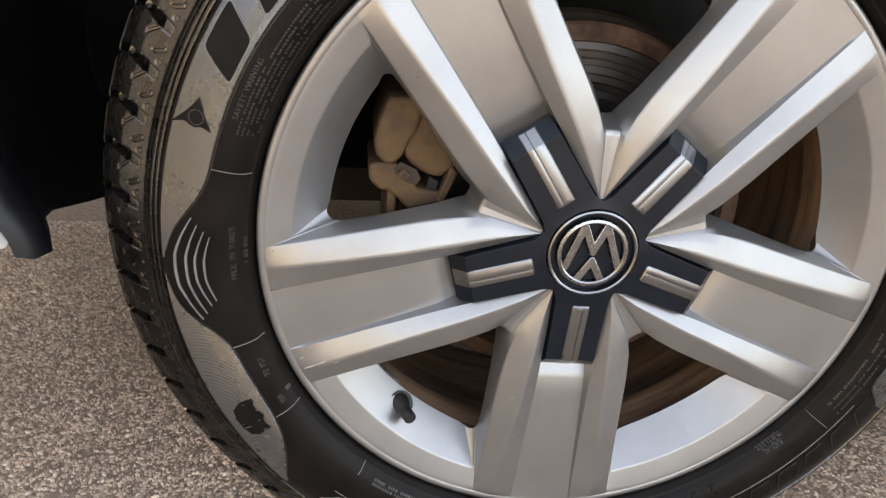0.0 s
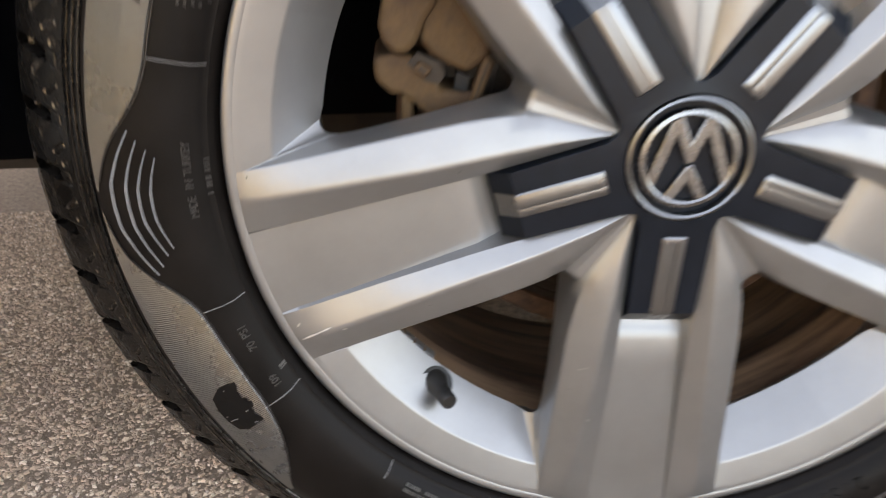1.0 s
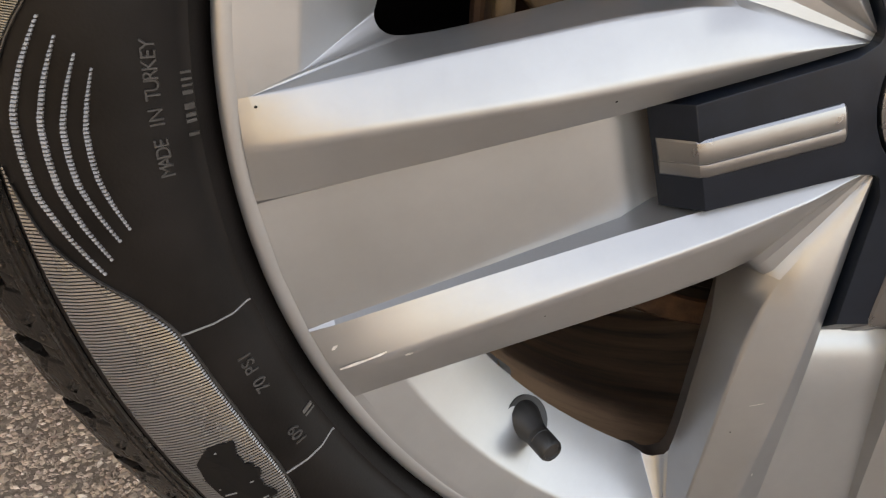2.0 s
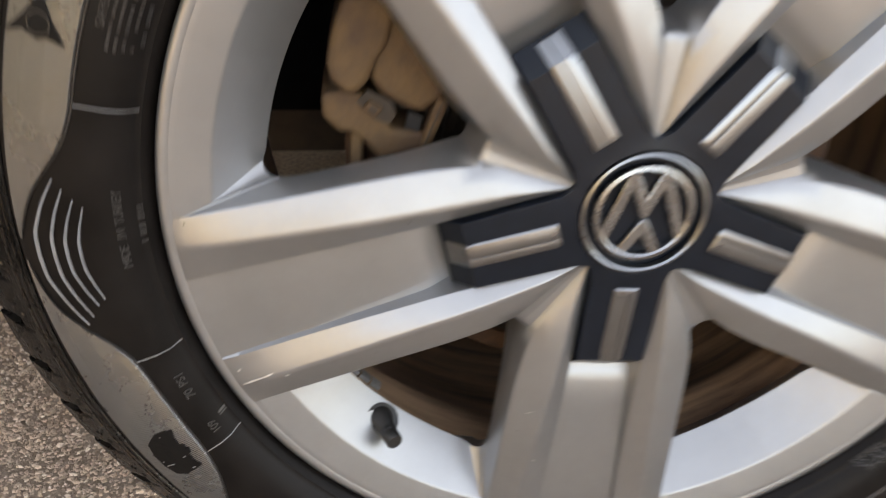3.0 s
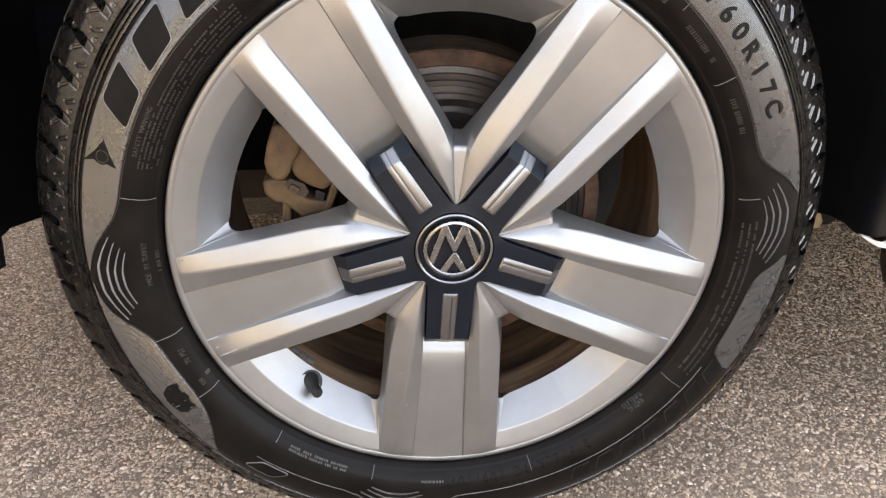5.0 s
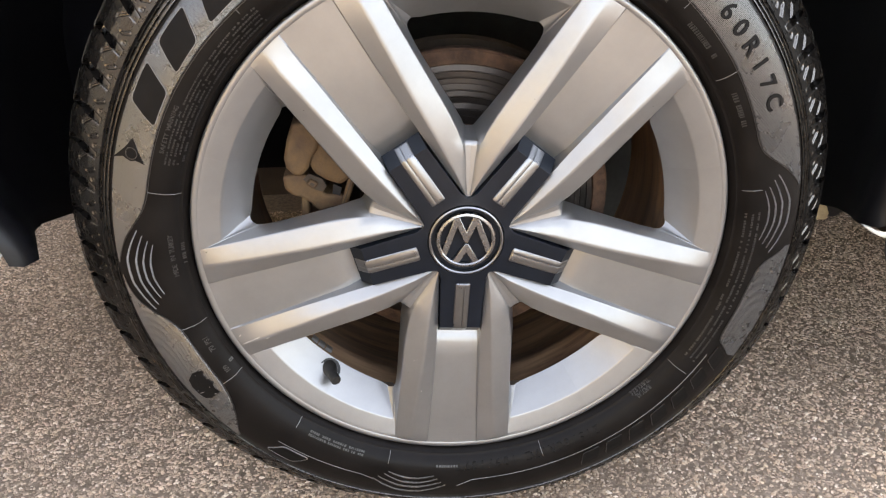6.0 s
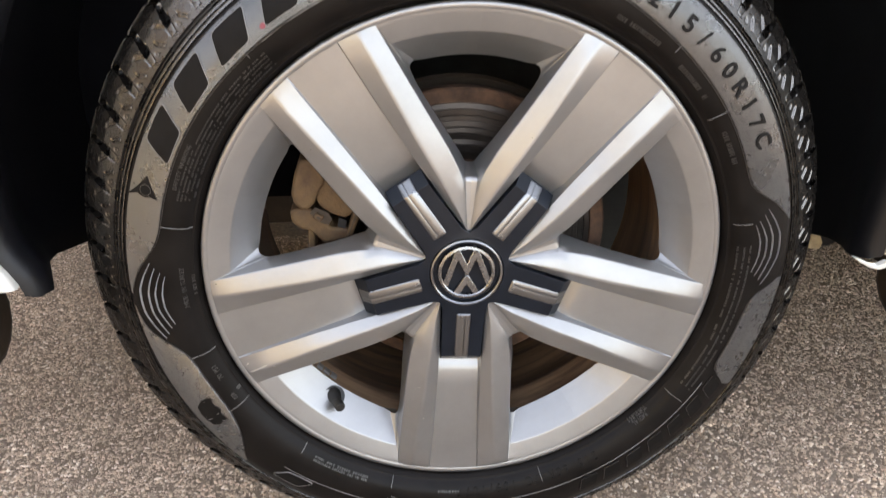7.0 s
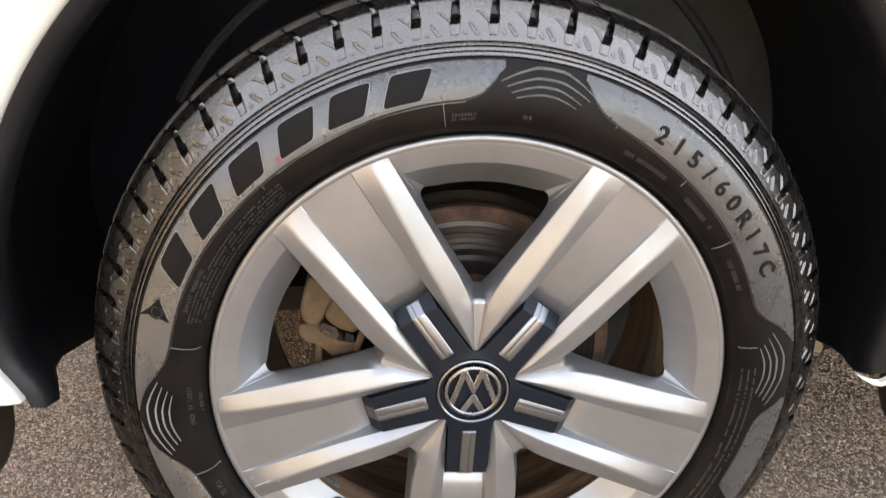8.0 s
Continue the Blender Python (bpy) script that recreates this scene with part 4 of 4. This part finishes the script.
bracket = [(-0.1582, 0.3790), (-0.1574, 0.3670), (-0.1494, 0.3589), (-0.1434, 0.3590), (-0.1363, 0.3531), (-0.1285, 0.3443), (-0.1058, 0.3485), (-0.0990, 0.3591), (-0.1077, 0.3600), (-0.1153, 0.3600), (-0.1221, 0.3606), (-0.1260, 0.3690), (-0.1320, 0.3790), (-0.1413, 0.3800), (-0.1474, 0.3812)]
bevel(part("caliper_bracket", casting(bracket, 0.0505, 0.1150), M_CALIPER, brake, "dusty tan caliper bracket"), 0.0035, 3)
recess = [(-0.1400, 0.3760), (-0.1345, 0.3815), (-0.1230, 0.3760), (-0.1200, 0.3690), (-0.1235, 0.3640), (-0.1300, 0.3660)]
# a dark plate on the face, coloured like the recess's shade
part("bolt_recess_plate", casting(recess, 0.0497, 0.0545), M_TRIM, brake, "dark plate for the shaded recess round the bolt", smooth=False)
socket = [(-0.1376, 0.3731), (-0.1334, 0.3773), (-0.1265, 0.3730), (-0.1308, 0.3681)]
bevel(part("bolt", casting(socket, 0.0455, 0.0540), M_CALIPER, brake, "dusty square bolt head"), 0.0012, 2)
eye = [(-0.1320 + (x + 0.1320) * 0.45, 0.3729 + (z - 0.3729) * 0.45) for x, z in socket]
# the socket's shade, as a small dark plate on the bolt head
part("bolt_socket_plate", casting(eye, 0.0452, 0.0460), M_TRIM, brake, "dark plate for the shade in the bolt's socket", smooth=False)
slot = [(-0.1137, 0.3707), (-0.1066, 0.3671), (-0.1085, 0.3594), (-0.1152, 0.3615)]
# no opening: the slot's shade is a black plate
part("caliper_slot_plate", casting(slot, 0.0500, 0.0560), M_PLASTIC, brake, "dark plate for the shade in the bracket's slot", smooth=False)
post = [(-0.0988, 0.3800), (-0.0930, 0.3760), (-0.1025, 0.3517), (-0.1082, 0.3519)]
bevel(part("guide_post", casting(post, 0.0455, 0.0600), M_CALIPER, brake, "dusty tan guide post"), 0.0022, 3)
groove = [(-0.0972, 0.3765), (-0.0965, 0.3762), (-0.1055, 0.3530), (-0.1062, 0.3532)]
# raised dark strip that paints the groove's shade
part("post_groove_plate", casting(groove, 0.0451, 0.0470), M_TRIM, brake, "dark strip for the shaded groove along the post", smooth=False)
lug = [(-0.1435, 0.3600), (-0.1371, 0.3560), (-0.1372, 0.3360), (-0.1450, 0.3360)]
bevel(part("caliper_lug", casting(lug, 0.054, 0.078), M_CALIPER, brake, "dusty caliper lug"), 0.002, 2)
pad = [(-0.1360, 0.3560), (-0.1360, 0.3250), (-0.1240, 0.3250), (-0.1240, 0.3560)]
bevel(part("brake_pad", casting(pad, 0.070, 0.084), M_RUST, brake, "rusty brake pad"), 0.001, 2)

# ---- van ----
van = group("van", (0, 0, 0))
tagged(van, "white van body with black wheel arch liner", "van")
ARCH = [(200, 0.405), (184, 0.4085), (181, 0.4130), (179, 0.4240), (176, 0.433), (165, 0.444), (150, 0.449), (130, 0.457), (90, 0.468), (48, 0.478), (30, 0.464), (12, 0.437), (2, 0.425), (-10, 0.418)]


def arch_r(a):
    d, r = zip(*ARCH[::-1])
    return float(np.interp(a, d, r))


def shell(profile, z_left, z_right, n=100, outer=False):
    """A band round the arch; each row (dr, y) ends at the height given for the left and right foot."""
    bm = bmesh.new()
    rows = []
    for i, (dr, y) in enumerate(profile):
        zl, zr = z_left[i], z_right[i]
        a0 = math.degrees(math.asin((zr - ZC) / (arch_r(-3) + dr)))
        a1 = 180 - math.degrees(math.asin((zl - ZC) / (arch_r(183) + dr)))
        rows.append([HUB + polar(arch_r(a) + dr, a, y) for a in np.linspace(a0, a1, n)])
    if outer:
        last = []
        for p in rows[-1]:
            d = p - HUB
            k = min((2.6 if d.x > 0 else 0.95) / max(abs(d.x), 1e-6), 1.60 / d.z if d.z > 1e-6 else 1e9)
            last.append(Vector((d.x * k, 0.05, max(p.z, ZC + d.z * k) if d.z > 0 else p.z)))
        rows.append(last)
    grid(bm, rows)
    return bm


part("body_side", shell([(0.0, 0.060), (0.0, 0.040), (0.0015, 0.0365), (0.006, 0.0345), (0.05, 0.029), (0.15, 0.022), (0.3, 0.018), (0.42, 0.018)],
                        [0.318, 0.316, 0.316, 0.316, 0.316, 0.314, 0.31, 0.31], [0.312, 0.311, 0.308, 0.303, 0.285, 0.28, 0.28, 0.28], outer=True), M_PAINT, van, "white painted body side", sharp=60)
part("arch_liner", shell([(-0.001, 0.0435), (-0.012, 0.047), (-0.018, 0.064), (-0.012, 0.085), (0.000, 0.110), (0.012, 0.150), (0.02, 0.25), (0.022, 0.40)],
                         [0.306, 0.303, 0.302, 0.312, 0.310, 0.300, 0.27, 0.23], [0.309, 0.305, 0.300, 0.296, 0.290, 0.280, 0.25, 0.22]), M_PLASTIC, van, "black plastic wheel arch liner", sharp=60)
# Left half of the back wall: shade is in its blacker colour.
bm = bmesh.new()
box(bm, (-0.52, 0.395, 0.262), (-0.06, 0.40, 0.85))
part("arch_back", bm, M_INNER_SHADE, van, "inner wall of the wheel arch, deep shade put into its black", smooth=False)
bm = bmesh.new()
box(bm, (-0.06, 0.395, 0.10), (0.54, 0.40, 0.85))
part("arch_back", bm, M_DUSTY, van, "dusty inner wall of the wheel arch, deep shade put into its black", smooth=False)
for r, a0, a1 in ((0.428, 22, 66), (0.378, 116, 150)):
    ring = revolve([(r - 0.007, 0.3960), (r - 0.005, 0.3890), (r, 0.3865), (r + 0.005, 0.3890), (r + 0.007, 0.3960)], 40, a0, a1)
    bmesh.ops.translate(ring, verts=ring.verts, vec=HUB)
    part("liner_crease", ring, M_CREASE, van, "dull grey raised crease in the liner")
bm = bmesh.new()
slab(bm, [(0.437, 0.262), (0.449, 0.262), (0.455, 0.250), (0.452, 0.241), (0.438, 0.243)], 0.200, 0.212)
bevel(part("seam_tab", bm, M_TAB, van, "small beige tab at the foot of the arch"), 0.002, 2)
bm = bmesh.new()
slab(bm, [(0.430, 0.240), (0.470, 0.240), (0.560, 0.300), (0.560, 0.312), (0.430, 0.262)], 0.2125, 0.222)
part("tab_bracket", bm, M_PLASTIC, van, "black bracket behind the tab", smooth=False)
bm = bmesh.new()
box(bm, (-0.93, 0.075, 0.90), (2.6, 1.90, 1.98))
bevel(part("body_shell", bm, M_PAINT, van, "white painted upper body", smooth=False), 0.12, 5)
bm = bmesh.new()
slab(bm, [(0.3850, 0.3128), (0.3925, 0.3070), (0.4050, 0.3000), (0.4140, 0.2978), (0.4230, 0.3000), (0.4220, 0.3065), (0.4120, 0.3022), (0.4040, 0.3042), (0.3940, 0.3098)], 0.036, 0.043)
bevel(part("arch_flange", bm, M_PAINT, van, "cream-white folded edge of the arch"), 0.0008, 2)
# underbody, set low so that less light reaches the ground beneath
bm = bmesh.new()
box(bm, (-0.62, 0.45, 0.20), (2.6, 1.85, 0.30))
part("floor_pan", bm, M_TRIM, van, "dark underbody", smooth=False)
# unseen box, added to block light from the ground right of the wheel
bm = bmesh.new()
box(bm, (0.56, 0.13, 0.20), (2.6, 0.45, 0.30))
part("sill_light_block", bm, M_TRIM, van, "unseen dark block behind the sill that keeps light off the ground", smooth=False)
for x0, x1 in ((-0.93, -0.462), (0.47, 2.6)):
    bm = bmesh.new()
    n = 14
    ring = [(0.075 + 0.05 * math.cos(t), 0.262 + 0.052 * math.sin(t)) for t in np.linspace(0, 2 * math.pi, n, endpoint=False)]
    grid(bm, [[Vector((x, y, z)) for y, z in ring] for x in (x0, x1)], closed=True)
    bm.verts.ensure_lookup_table()
    bm.faces.new([bm.verts[i] for i in range(n)])
    bm.faces.new([bm.verts[n + i] for i in range(n)][::-1])
    bevel(part("sill_tube", bm, M_TRIM, van, "dark brown-black tube under the sill"), 0.012, 3)
